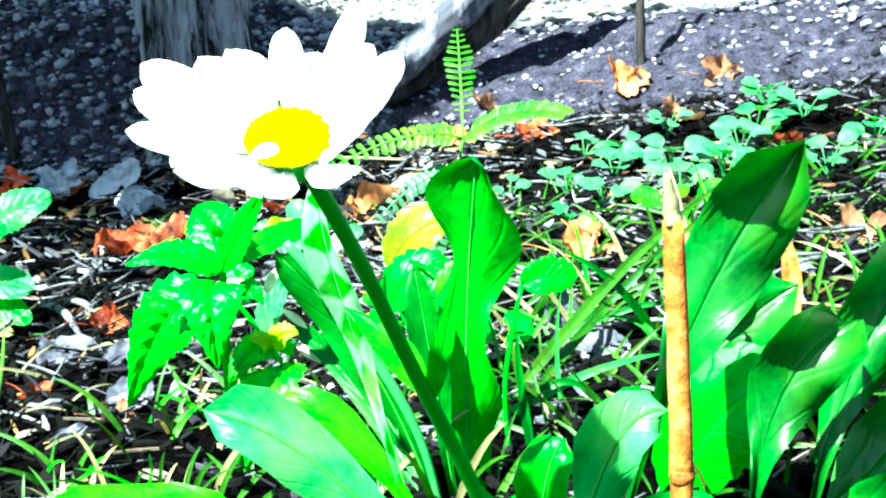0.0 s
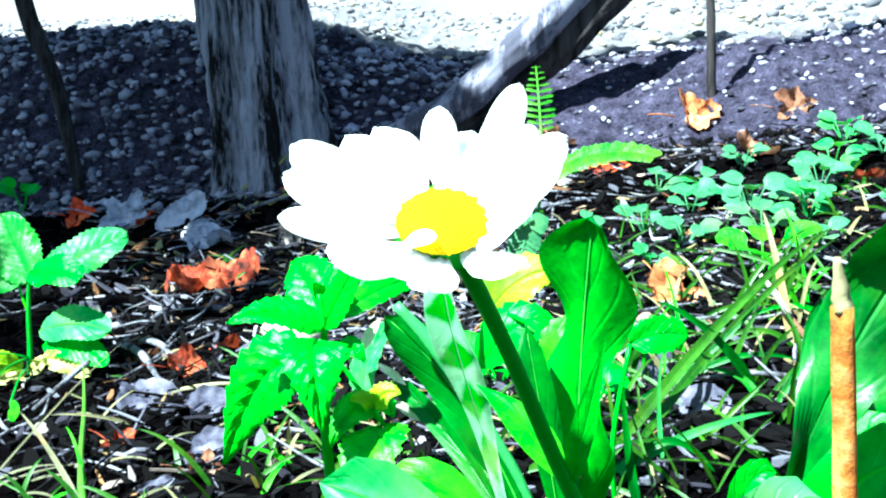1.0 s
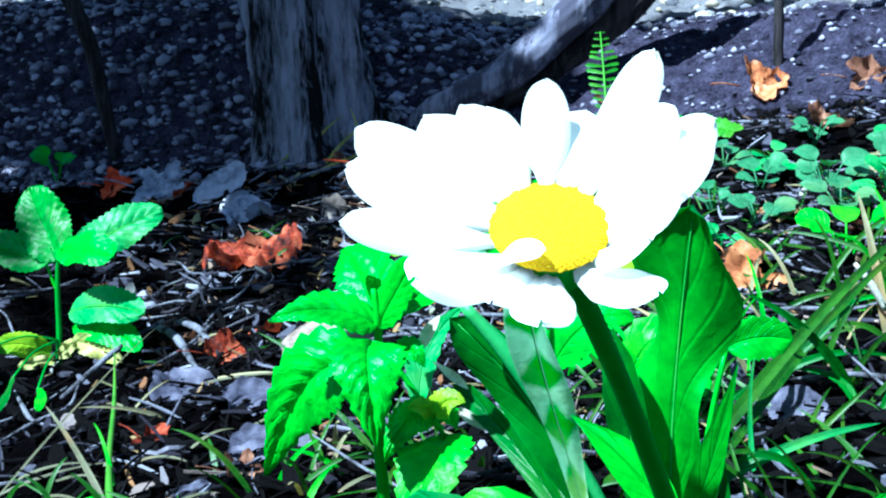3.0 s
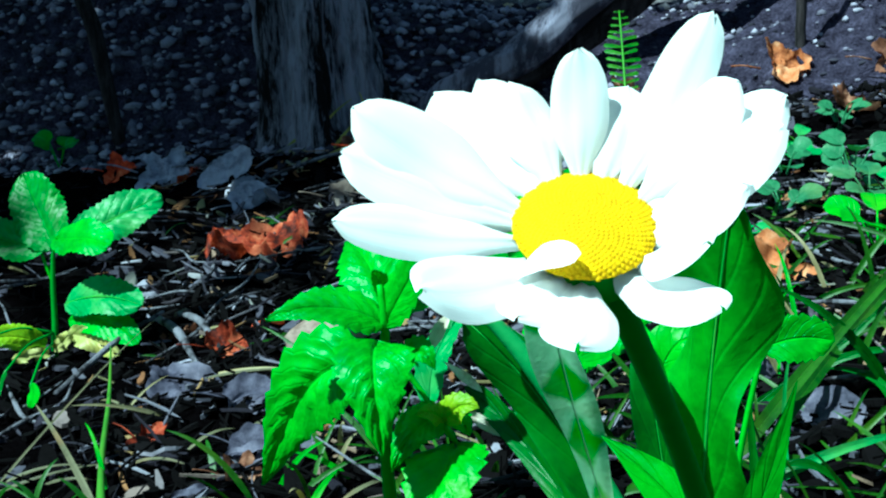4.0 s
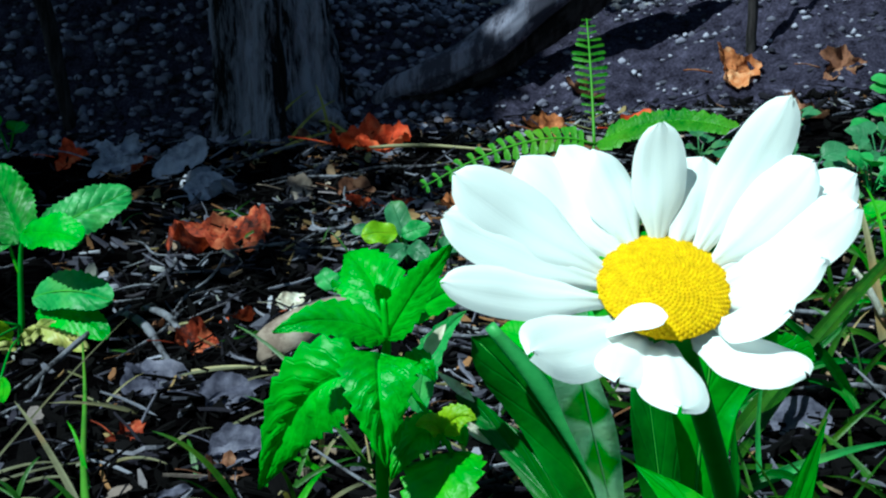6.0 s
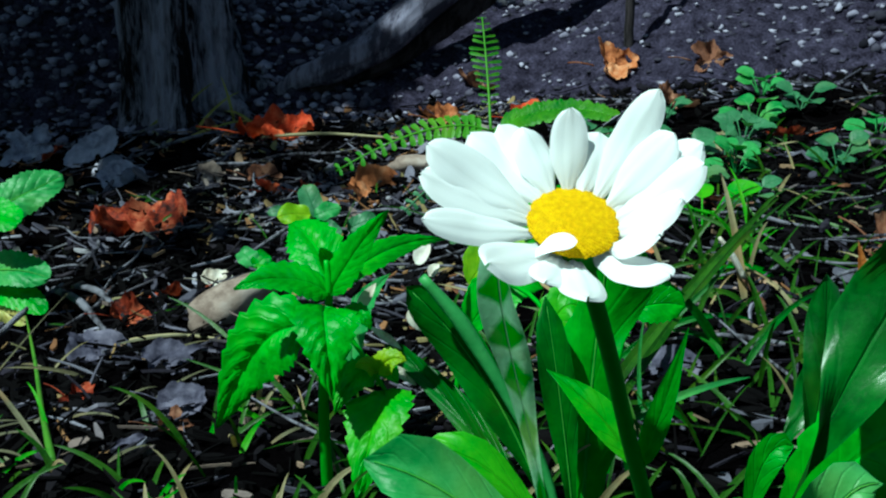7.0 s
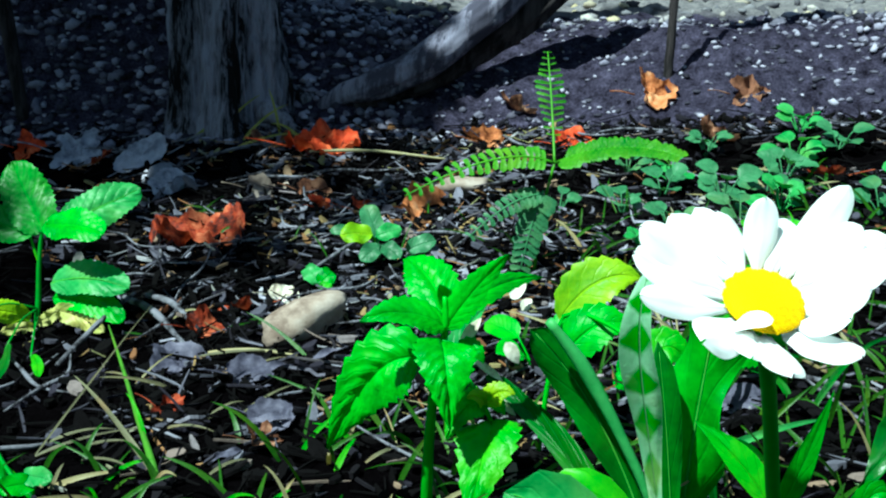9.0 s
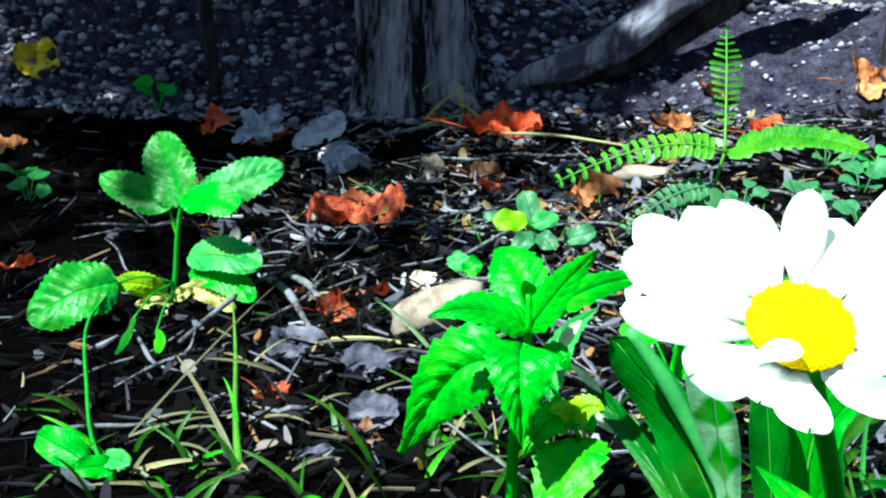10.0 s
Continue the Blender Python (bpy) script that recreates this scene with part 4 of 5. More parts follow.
def build_fern():
    t = thing("fern", on_ground(0.045, 0.53), "small fresh green fern with one upright frond and four spreading ones", "fern")
    B = Vector((0.052, 0.524, 0.078))
    part("stem", tube(bmesh.new(), [on_ground(0.045, 0.53, -0.005), (0.046, 0.528, 0.04), B], [0.0012, 0.001, 0.0009], 6, 10), FERN, t)
    frond(t, (B, (0.053, 0.55, 0.11), (0.052, 0.577, 0.141)), 0.20, 14, 0.0098, (0, -1, 0.3), 0.30, True)
    frond(t, (B, (0.02, 0.52, 0.092), (-0.041, 0.508, 0.058)), 0.44, 17, 0.0105, (0, -0.7, 0.8), 0.45)
    frond(t, (B, (0.08, 0.47, 0.106), (0.105, 0.427, 0.102)), 0.62, 22, 0.0115, (0, -0.75, 0.7), 0.45)
    frond(t, ((0.0462, 0.524, 0.060), (0.040, 0.516, 0.050), (0.033, 0.512, 0.012)), 0.50, 14, 0.0125, (0, -1, 0.4), 0.55, False, CLOVER)
    frond(t, ((0.0462, 0.524, 0.058), (0.025, 0.512, 0.060), (-0.001, 0.505, 0.034)), 0.50, 12, 0.0085, (0, -0.8, 0.7), 0.5, False, CLOVER)
    return t


build_fern()


# ---------------------------------------------------------------- large leaves and dry stalk beside the daisy
def build_broad_clump():
    t = thing("broad_leaved_plant", on_ground(0.14, 0.12), "clump of large glossy green leaves with wavy edges", "plant")
    face = (-0.2, -1, 0.35)
    add_leaf("leaf", t, GLOSSY, ((0.080, 0.10, 0.006), (0.100, 0.10, 0.088), (0.135, 0.10, 0.131)), 0.026, face, shape="paddle", fold=0.25, wave=0.5, seed=1)
    add_leaf("leaf", t, GLOSSY, ((0.112, 0.07, 0.005), (0.112, 0.070, 0.075), (0.143, 0.078, 0.085)), 0.022, face, shape="paddle", fold=0.35, wave=0.5, seed=2)
    add_leaf("leaf", t, GLOSSY, ((0.125, 0.07, 0.005), (0.138, 0.085, 0.075), (0.180, 0.105, 0.106)), 0.024, face, shape="paddle", fold=0.3, wave=0.5, seed=2.7)
    add_leaf("leaf", t, GLOSSY, ((0.13, 0.08, 0.0), (0.15, 0.09, 0.055), (0.195, 0.085, 0.060)), 0.028, face, shape="spoon", fold=0.2, wave=0.4, seed=3)
    add_leaf("leaf", t, GLOSSY, ((0.125, 0.08, 0.005), (0.14, 0.065, 0.045), (0.180, 0.06, 0.032)), 0.026, face, shape="spoon", fold=0.2, wave=0.4, seed=3.4)
    add_leaf("leaf", t, PALE, ((0.054, 0.03, 0.004), (0.066, 0.03, 0.085), (0.084, 0.03, 0.080)), 0.016, (-0.3, -1, 0.6), shape="spoon", fold=0.2, wave=0.4, seed=4)
    add_leaf("leaf", t, GREEN, ((0.052, 0.05, 0.004), (0.054, 0.045, 0.066), (0.062, 0.05, 0.066)), 0.014, (-0.3, -1, 0.6), shape="spoon", fold=0.2, wave=0.4, seed=4.5)
    add_leaf("leaf", t, GLOSSY, ((0.094, 0.13, 0.003), (0.114, 0.145, 0.03), (0.119, 0.15, 0.06), (0.117, 0.155, 0.094)), 0.0140, face, shape="paddle", fold=0.3, wave=0.3, nu=20, seed=5)
    add_leaf("leaf", t, TAN, ((0.180, 0.26, 0.025), (0.183, 0.27, 0.050), (0.176, 0.27, 0.074)), 0.008, face, "dry tan withered leaf", shape="lance", fold=0.5, seed=6)
    add_leaf("leaf", t, MINT, ((0.105, 0.13, 0.012), (0.118, 0.12, 0.062), (0.142, 0.115, 0.050)), 0.034, (0, -0.8, 0.8), "broad toothed leaf", shape="round", teeth=9, seed=7)
    add_leaf("leaf", t, GREEN, ((0.080, 0.11, 0.004), (0.079, 0.11, 0.060), (0.093, 0.11, 0.054)), 0.0095, (-0.2, -1, 0.5), "small curved leaf", shape="spoon", fold=0.3, seed=8)
    add_leaf("leaf", t, GLOSSY, ((0.10, 0.17, 0.005), (0.12, 0.175, 0.05), (0.155, 0.17, 0.072)), 0.024, face, shape="paddle", fold=0.3, wave=0.4, seed=9)
    add_leaf("leaf", t, GLOSSY, ((0.15, 0.15, 0.005), (0.17, 0.15, 0.06), (0.215, 0.15, 0.082)), 0.026, face, shape="paddle", fold=0.3, wave=0.4, seed=10)
    add_leaf("leaf", t, GLOSSY, ((0.075, 0.10, 0.002), (0.080, 0.085, 0.03), (0.110, 0.075, 0.030)), 0.018, face, shape="spoon", fold=0.3, wave=0.4, seed=11)
    s = thing("dry_stalk", on_ground(0.0835, 0.008), "dry orange brown cut stalk standing among leaves", "stalk")
    bm = bmesh.new()
    tube(bm, [on_ground(0.0835, 0.008, -0.004), (0.0832, 0.008, 0.05), (0.0825, 0.008, 0.09), (0.0806, 0.0070, 0.130)], [0.0026, 0.0025, 0.0025, 0.0022], 12, 26, lambda g, q: 0.15 * noise.noise((g, q * 12, 1)) + 0.1 * math.cos(3 * g))
    part("rod", bm, TAN, s)
    bm = tube(bmesh.new(), [(0.0807, 0.0070, 0.129), (0.0799, 0.0066, 0.134), (0.0790, 0.006, 0.140)], [0.00215, 0.0016, 0.0007], 12, 10, lambda g, q: 0.25 * noise.noise((math.cos(g), math.sin(g), q * 5)))
    part("split_tip", bm, STRAW, s, "pale split tip of the stalk")
    bm = tube(bmesh.new(), [(0.0829, 0.008, 0.0715), (0.0828, 0.008, 0.073), (0.0828, 0.008, 0.0745)], [0.0026, 0.0030, 0.0026], 12, 6)
    part("node", bm, TAN, s, "swollen ring on the stalk")
    return t


build_broad_clump()


# ---------------------------------------------------------------- fallen leaves and stones
dead_leaf("fallen_leaf", on_ground(-0.182, 0.672), 0.030, RED, "crumpled red brown dead leaf on the mulch", 3, 0, 1.65, 8, (6, 0), 1.6, 1.2, False)
dead_leaf("fallen_leaf", on_ground(-0.093, 0.90), 0.030, SCARLET, "curled scarlet dead leaf on the mulch", 5, 0, 1.5, -10, (10, 0), 1.5, 1.2)
dead_leaf("fallen_leaf", on_ground(0.213, 0.925, 0.004), 0.024, ORANGE, "curled orange dead leaf lying on the bank", 7, 3, 1.3, 20, (45, 0), 0.9, 1.2)
dead_leaf("fallen_leaf", on_ground(-0.318, 0.955, 0.006), 0.029, LILAC, "pale grey withered leaf on the mulch", 9, 5, 1.3, 10, (50, 10), 0.8, 0.7)
dead_leaf("fallen_leaf", on_ground(-0.258, 0.925, 0.008), 0.014, LILAC, "pale grey curled leaf on the mulch", 11, 0, 2.6, 25, (45, -32), 0.7, 0.9)
dead_leaf("fallen_leaf", on_ground(-0.224, 0.862, 0.003), 0.016, LILAC, "small pale grey leaf on the mulch", 12, 0, 1.4, 30, (45, -10), 0.6, 0.5)
dead_leaf("fallen_leaf", on_ground(-0.163, 0.40), 0.018, WITHERED, "grey withered leaf among mulch and grass", 13, 0, 1.3, 60, (20, 0), 0.7, 0.9)
dead_leaf("fallen_leaf", on_ground(-0.372, 0.99, 0.004), 0.018, SCARLET, "small bright red dead leaf on the mulch", 15, 3, 1.2, 0, (40, 0), 0.6, 0.8)
dead_leaf("fallen_leaf", on_ground(-0.01, 0.74), 0.020, ORANGE, "small pale orange dead leaf on the mulch", 17, 0, 1.2, 30, (40, 0), 0.7, 0.9)
dead_leaf("fallen_leaf", on_ground(0.295, 0.90), 0.022, BROWN, "red brown lobed dead leaf at the foot of the bank", 19, 5, 1.1, 0, (50, 0), 0.6, 0.9)
dead_leaf("fallen_leaf", on_ground(0.125, 0.84), 0.018, SCARLET, "small orange red dead leaf under the fern", 21, 0, 1.3, 10, (30, 0), 0.8, 0.9)
dead_leaf("fallen_leaf", on_ground(0.100, 0.285), 0.012, WITHERED, "folded lilac grey dry leaf between grass blades", 23, 0, 1.8, -28, (30, 0), 0.5, 0.9)
dead_leaf("fallen_leaf", on_ground(0.090, 0.34, 0.006), 0.011, WITHERED, "upright lilac grey dry leaf among grass", 25, 0, 1.7, 70, (55, -50), 0.5, 0.7)
for i, (x, y, s, m) in enumerate(((-0.10, 0.80, 0.016, BROWN), (-0.06, 0.74, 0.014, RED), (0.09, 0.95, 0.022, BROWN), (0.05, 0.90, 0.018, ORANGE), (-0.14, 0.50, 0.014, RED),
                                  (-0.19, 0.50, 0.013, BROWN), (0.12, 0.50, 0.018, ORANGE), (-0.16, 0.335, 0.012, RED), (-0.115, 0.30, 0.010, BROWN), (-0.15, 0.95, 0.015, BROWN),
                                  (0.20, 0.55, 0.02, BROWN), (0.30, 0.70, 0.018, RED), (-0.40, 0.60, 0.013, RED), (-0.30, 0.95, 0.013, RED), (0.26, 0.42, 0.02, BROWN))):
    names = {"brown_dead_leaf": "brown", "red_dead_leaf": "red brown", "orange_dead_leaf": "pale orange"}
    dead_leaf("fallen_leaf", on_ground(x, y), s, m, "small " + names[m.name] + " dead leaf on the mulch", 30 + i * 2, (0, 3, 5)[i % 3], 1.2, i * 47, (25, 10), 0.7, 1.0)


dead_leaf("fallen_leaf", on_ground(-0.62, 1.16, 0.004), 0.026, GOLD, "curled golden yellow dead leaf on the bank", 61, 0, 1.3, 10, (45, 0), 0.9, 1.2)
dead_leaf("fallen_leaf", on_ground(-0.585, 0.98, 0.003), 0.022, ORANGE, "pale orange dead leaf on the mulch", 63, 3, 1.4, 30, (20, 0), 0.7, 0.9)


fallen_stick([on_ground(-0.235, 0.965, 0.003), on_ground(-0.205, 0.985, 0.006), (-0.17, 1.0, 0.024), (-0.138, 1.0, 0.036)], 0.0028, TWIG, "grey stick leaning on the roots of the tree")
fallen_stick([on_ground(-0.23, 0.90, 0.003), on_ground(-0.17, 0.925, 0.006), on_ground(-0.11, 0.935, 0.004)], 0.0017, TWIG, "thin grey stick on the mulch")
fallen_stick([on_ground(-0.104, 0.875, 0.009), on_ground(-0.05, 0.86, 0.010), on_ground(0.012, 0.828, 0.006)], 0.0016, STRAW, "pale straw stalk across a scarlet leaf")
fallen_stick([on_ground(0.350, 0.691, 0.004), on_ground(0.36, 0.63, 0.008), on_ground(0.374, 0.565, 0.005)], 0.0026, TWIG, "grey twig at the foot of the bank")
fallen_stick([on_ground(0.346, 0.665, 0.004), on_ground(0.350, 0.60, 0.007), on_ground(0.338, 0.565, 0.003)], 0.0032, TWIG, "short grey twig at the foot of the bank")
fallen_stick([on_ground(-0.214, 0.535, 0.004), on_ground(-0.19, 0.49, 0.007), on_ground(-0.166, 0.438, 0.004)], 0.0026, TWIG, "short grey stick in the mulch")
fallen_stick([on_ground(-0.200, 0.535, 0.004), on_ground(-0.18, 0.50, 0.008), on_ground(-0.160, 0.462, 0.004)], 0.0022, TWIG, "short grey stick in the mulch")
fallen_stick([on_ground(-0.232, 0.42, 0.003), on_ground(-0.215, 0.47, 0.012), on_ground(-0.205, 0.52, 0.010)], 0.0017, TWIG, "grey stalk lying in the mulch")
fallen_stick([on_ground(-0.158, 0.418, 0.003), on_ground(-0.13, 0.415, 0.006), on_ground(-0.102, 0.402, 0.003)], 0.0011, STRAW, "thin pale straw on the mulch")
fallen_stick([on_ground(-0.105, 0.555, 0.003), on_ground(-0.07, 0.60, 0.012), on_ground(-0.045, 0.66, 0.008)], 0.0014, TWIG, "grey green stalk over the mulch")
for x, y, size, m, label, lobes, turn in ((-0.142, 0.825, 0.017, STONE, "pale tan curled dead leaf on the mulch", 3, 20), (-0.092, 0.752, 0.014, SCARLET, "small orange red dead leaf on the mulch", 3, 60), (-0.020, 0.69, 0.017, ORANGE, "pinkish orange curled dead leaf on the mulch", 0, 70),
                                          (0.238, 0.812, 0.020, BROWN, "dark brown lobed dead leaf by the bank", 5, 40), (-0.125, 0.371, 0.012, WITHERED, "lilac grey dry leaf on the mulch", 0, 15), (-0.112, 0.318, 0.011, WITHERED, "lilac grey dry leaf on the mulch", 0, -10),
                                          (-0.158, 0.468, 0.012, RED, "small red brown dead leaf on the mulch", 0, 30), (0.118, 0.462, 0.018, ORANGE, "pale orange dead leaf behind the grass", 3, 0),
                                          (0.06, 0.86, 0.020, ORANGE, "orange brown dead leaf behind the fern", 3, 25), (-0.114, 0.519, 0.009, BLEACHED, "pale dry leaf bit on the mulch", 0, 20)):
    dead_leaf("fallen_leaf", on_ground(x, y, 0.002), size, m, label, 80 + x * 37, lobes, 1.4, turn, (30, 8), 0.8, 1.0)


def stone(x, y, size, squash, turn, material, label, seed):
    bm = lump(bmesh.new(), (0, 0, 0), size, seed, squash, 3, 0.0, 0.3)
    ob = part("pebble", bm, material, None)
    ob.matrix_basis = Matrix.Translation(on_ground(x, y, size * squash[2] * 0.6)) @ Matrix.Rotation(radians(turn), 4, "Z") @ Matrix.Rotation(radians(-turn * 0.6), 4, "Y")
    tagged(ob, label, "pebble", "pebbles")


stone(-0.098, 0.452, 0.0145, (1.9, 0.9, 0.85), 28, STONE, "large smooth pinkish pebble on the mulch", 1)
stone(0.022, 0.765, 0.018, (1.2, 0.7, 0.45), 5, STONE, "flat pale pebble on the mulch", 2)
stone(-0.234, 0.885, 0.013, (1.0, 0.8, 0.7), 0, GREYSTONE, "round bluish grey pebble on the mulch", 3)
stone(-0.218, 0.862, 0.008, (1.0, 0.8, 0.7), 60, GREYSTONE, "small bluish grey pebble on the mulch", 4)


# ---------------------------------------------------------------- small leafy weeds
def build_weeds():
    rnd = random.Random(5)
    for x, y, n, size, m in ((0.205, 0.66, 7, 0.017, CLOVER), (0.17, 0.70, 6, 0.015, CLOVER), (0.245, 0.68, 6, 0.014, CLOVER), (0.20, 0.60, 7, 0.014, CLOVER), (0.285, 0.74, 7, 0.016, PALE),
                          (0.13, 0.66, 6, 0.012, CLOVER), (0.15, 0.60, 6, 0.012, CLOVER), 
                          (0.178, 0.50, 5, 0.018, LIME), (0.33, 0.76, 6, 0.016, CLOVER), (-0.45, 1.05, 5, 0.02, MINT), (-0.48, 0.80, 5, 0.02, PALE), (0.30, 0.60, 6, 0.015, CLOVER),
                          (0.22, 0.54, 6, 0.013, CLOVER), (0.09, 0.70, 5, 0.011, CLOVER), (0.36, 0.68, 5, 0.015, PALE), (0.06, 0.30, 5, 0.014, MINT), (0.02, 0.36, 5, 0.016, MINT),
                          (0.235, 0.62, 7, 0.015, PALE), (0.265, 0.70, 7, 0.015, CLOVER), (0.185, 0.74, 6, 0.013, PALE), (0.225, 0.78, 6, 0.013, CLOVER), (0.155, 0.76, 6, 0.012, CLOVER), (0.31, 0.80, 6, 0.014, PALE), (0.12, 0.56, 5, 0.012, PALE)):
        base = on_ground(x, y)
        t = thing("weed", base, "low weed with small rounded green leaves", "weed", "low weeds")
        for k in range(n):
            g = 6.283 * k / n + rnd.uniform(-0.4, 0.4)
            s = size * 1.35
            r, h = s * rnd.uniform(0.7, 1.5), s * rnd.uniform(0.3, 1.3)
            tip = base + Vector((math.cos(g) * r, math.sin(g) * r, h))
            root = base + Vector((math.cos(g) * r * 0.35, math.sin(g) * r * 0.35, h * 0.8))
            bm = bmesh.new()
            tube(bm, [base - Vector((0, 0, 0.002)), base.lerp(root, 0.6), root], [0.0007, 0.0006, 0.0005], 5, 5)
            leaf(bm, (root, root.lerp(tip, 0.5) + Vector((0, 0, 0.15 * s)), tip), s * rnd.uniform(0.6, 0.85), (math.cos(g) * 0.2, -0.5, 1), shape="round" if k % 3 else "ovate", fold=0.15, nu=9, nv=3, seed=k)
            part("leaf", bm, m, t)


def leafy_weed(foot_at, label, leaves):
    """A weed whose leaves stand on short stalks from one foot."""
    base = on_ground(*foot_at)
    t = thing("weed", base, label, "weed", "low weeds")
    for k, (a, b, w, m) in enumerate(leaves):
        a, b = Vector(a), Vector(b)
        bm = tube(bmesh.new(), [base - Vector((0, 0, 0.002)), base.lerp(a, 0.6) + Vector((0, 0, 0.002)), a], [0.0008, 0.0007, 0.0006], 5, 7)
        leaf(bm, (a, a.lerp(b, 0.5) + Vector((0, -0.001, 0.0025)), b), w, (0, -0.85, 0.7), shape="round" if k % 2 else "broad", fold=0.14, wave=0.12, nu=14, nv=4, seed=k + foot_at[0] * 50)
        part("leaf", bm, m, t)


build_weeds()
leafy_weed((-0.052, 0.587), "weed with pale rounded leaves and one yellow leaf", (
    ((-0.0533, 0.585, 0.0111), (-0.0625, 0.600, 0.0307), 0.0150, CLOVER), ((-0.0580, 0.575, 0.0161), (-0.0790, 0.570, 0.0163), 0.0150, SUNNY), ((-0.0550, 0.575, 0.0151), (-0.0382, 0.575, 0.0197), 0.0120, PALE),
    ((-0.0523, 0.570, 0.0102), (-0.0650, 0.562, 0.0010), 0.0125, CLOVER), ((-0.0512, 0.570, 0.0102), (-0.0394, 0.560, 0.0041), 0.0120, CLOVER), ((-0.0345, 0.580, 0.0040), (-0.0144, 0.582, 0.0116), 0.0130, CLOVER), ((-0.060, 0.578, 0.0150), (-0.0860, 0.580, 0.0170), 0.0090, CLOVER)))
leafy_weed((-0.092, 0.533), "weed with three small rounded green leaves", (
    ((-0.0916, 0.530, -0.0050), (-0.1005, 0.540, 0.0020), 0.0130, PALE), ((-0.0915, 0.530, -0.0060), (-0.0830, 0.535, 0.0010), 0.0120, MINT), ((-0.0914, 0.525, -0.0065), (-0.0855, 0.520, -0.0085), 0.0110, LIME)))
leafy_weed((-0.210, 0.262), "weed with three dark green lobed leaves", (
    ((-0.2219, 0.262, -0.0166), (-0.2462, 0.272, -0.0110), 0.0150, MINT), ((-0.2079, 0.258, -0.0153), (-0.2215, 0.249, -0.0141), 0.0100, MINT), ((-0.2130, 0.260, -0.0127), (-0.2000, 0.252, -0.0110), 0.0090, PALE)))


def build_grass():
    rnd = random.Random(11)
    # single long blades
    for a, b, c, w, m in (((-0.2207, 0.295, 0), (-0.1917, 0.36, 0.009), (-0.1803, 0.42, 0.014), 0.0012, DRY_BLADE), ((0.06, 0.25, 0), (0.12, 0.3, 0.06), (0.17, 0.35, 0.075), 0.006, GRASS), ((0.07, 0.25, 0), (0.13, 0.33, 0.05), (0.19, 0.40, 0.06), 0.005, GRASS), ((0.05, 0.22, 0.0), (0.085, 0.22, 0.03), (0.12, 0.23, 0.03), 0.005, PALE),
                          ((0.13, 0.30, 0.0), (0.11, 0.29, 0.05), (0.085, 0.29, 0.06), 0.005, GREEN_DARK), ((0.16, 0.36, 0), (0.155, 0.37, 0.06), (0.15, 0.38, 0.08), 0.005, STRAW), ((0.2, 0.4, 0), (0.17, 0.42, 0.05), (0.13, 0.44, 0.05), 0.004, GRASS)):
        base = on_ground(a[0], a[1])
        bm = leaf(bmesh.new(), (base, (b[0], b[1], b[2]), c), w, (0, -1, 0.4), shape="blade", fold=0.3, nu=16, nv=2)
        ob = part("long_grass", bm, m, None)
        tagged(ob, "long dry straw blade" if m in (STRAW, DRY_BLADE) else "long green grass blade rising from the soil", "grass", "long grass")
    # arching blades in the thicker grass beside the daisy, and by the small plant
    for a, b, c, w, m in (((0.066, 0.29), (0.105, 0.30, 0.026), (0.133, 0.31, 0.052), 0.0052, GREEN_DARK), ((0.100, 0.33), (0.128, 0.33, 0.030), (0.156, 0.33, 0.019), 0.0040, GREEN_DARK),
                          ((0.128, 0.29), (0.126, 0.30, 0.026), (0.106, 0.30, 0.026), 0.0042, GREEN_DARK), ((0.060, 0.22), (0.078, 0.22, 0.040), (0.098, 0.22, 0.008), 0.0046, GREEN_DARK),
                          ((0.122, 0.42), (0.146, 0.42, 0.030), (0.172, 0.42, 0.020), 0.0030, GRASS), ((0.080, 0.24), (0.078, 0.25, 0.032), (0.082, 0.25, 0.052), 0.0022, PALE),
                          ((0.162, 0.36), (0.142, 0.36, 0.040), (0.110, 0.36, 0.008), 0.0030, GRASS), ((0.190, 0.40), (0.169, 0.40, 0.036), (0.144, 0.40, 0.018), 0.0032, GREEN),
                          ((0.098, 0.25), (0.112, 0.26, 0.022), (0.126, 0.26, 0.034), 0.0030, GRASS), ((0.064, 0.19), (0.060, 0.20, 0.035), (0.060, 0.20, 0.052), 0.0040, GREEN_DARK),
                          ((0.130, 0.27), (0.150, 0.28, 0.050), (0.185, 0.31, 0.040), 0.0036, GREEN_DARK), ((0.150, 0.45), (0.172, 0.46, 0.050), (0.205, 0.48, 0.052), 0.0036, GRASS),
                          ((-0.165, 0.29), (-0.170, 0.30, 0.004), (-0.178, 0.31, 0.006), 0.0022, LIME)):
        base = on_ground(a[0], a[1], -0.001)
        ob = part("long_grass", leaf(bmesh.new(), (base, b, c), w, (0, -1, 0.5), shape="blade", fold=0.35, nu=18, nv=2, seed=a[0] * 90), m, None)
        tagged(ob, "long arching green grass blade rising from the soil", "grass", "long grass")
    for a, c in (((-0.198, 0.977), (-0.153, 0.987, 0.047)), ((-0.171, 0.951), (-0.127, 0.961, 0.042)), ((-0.162, 0.991), (-0.202, 1.001, 0.032)),
                 ((-0.220, 0.982), (-0.179, 0.992, 0.021)), ((-0.133, 0.962), (-0.146, 0.972, 0.055)), ((-0.238, 1.025), (-0.213, 1.035, 0.043)),
                 ((-0.110, 0.935), (-0.142, 0.945, 0.026)), ((-0.181, 0.936), (-0.111, 0.946, 0.017))):
        base = on_ground(*a, -0.001)
        mid = base.lerp(Vector(c), 0.5) + Vector((0, 0, 0.012))
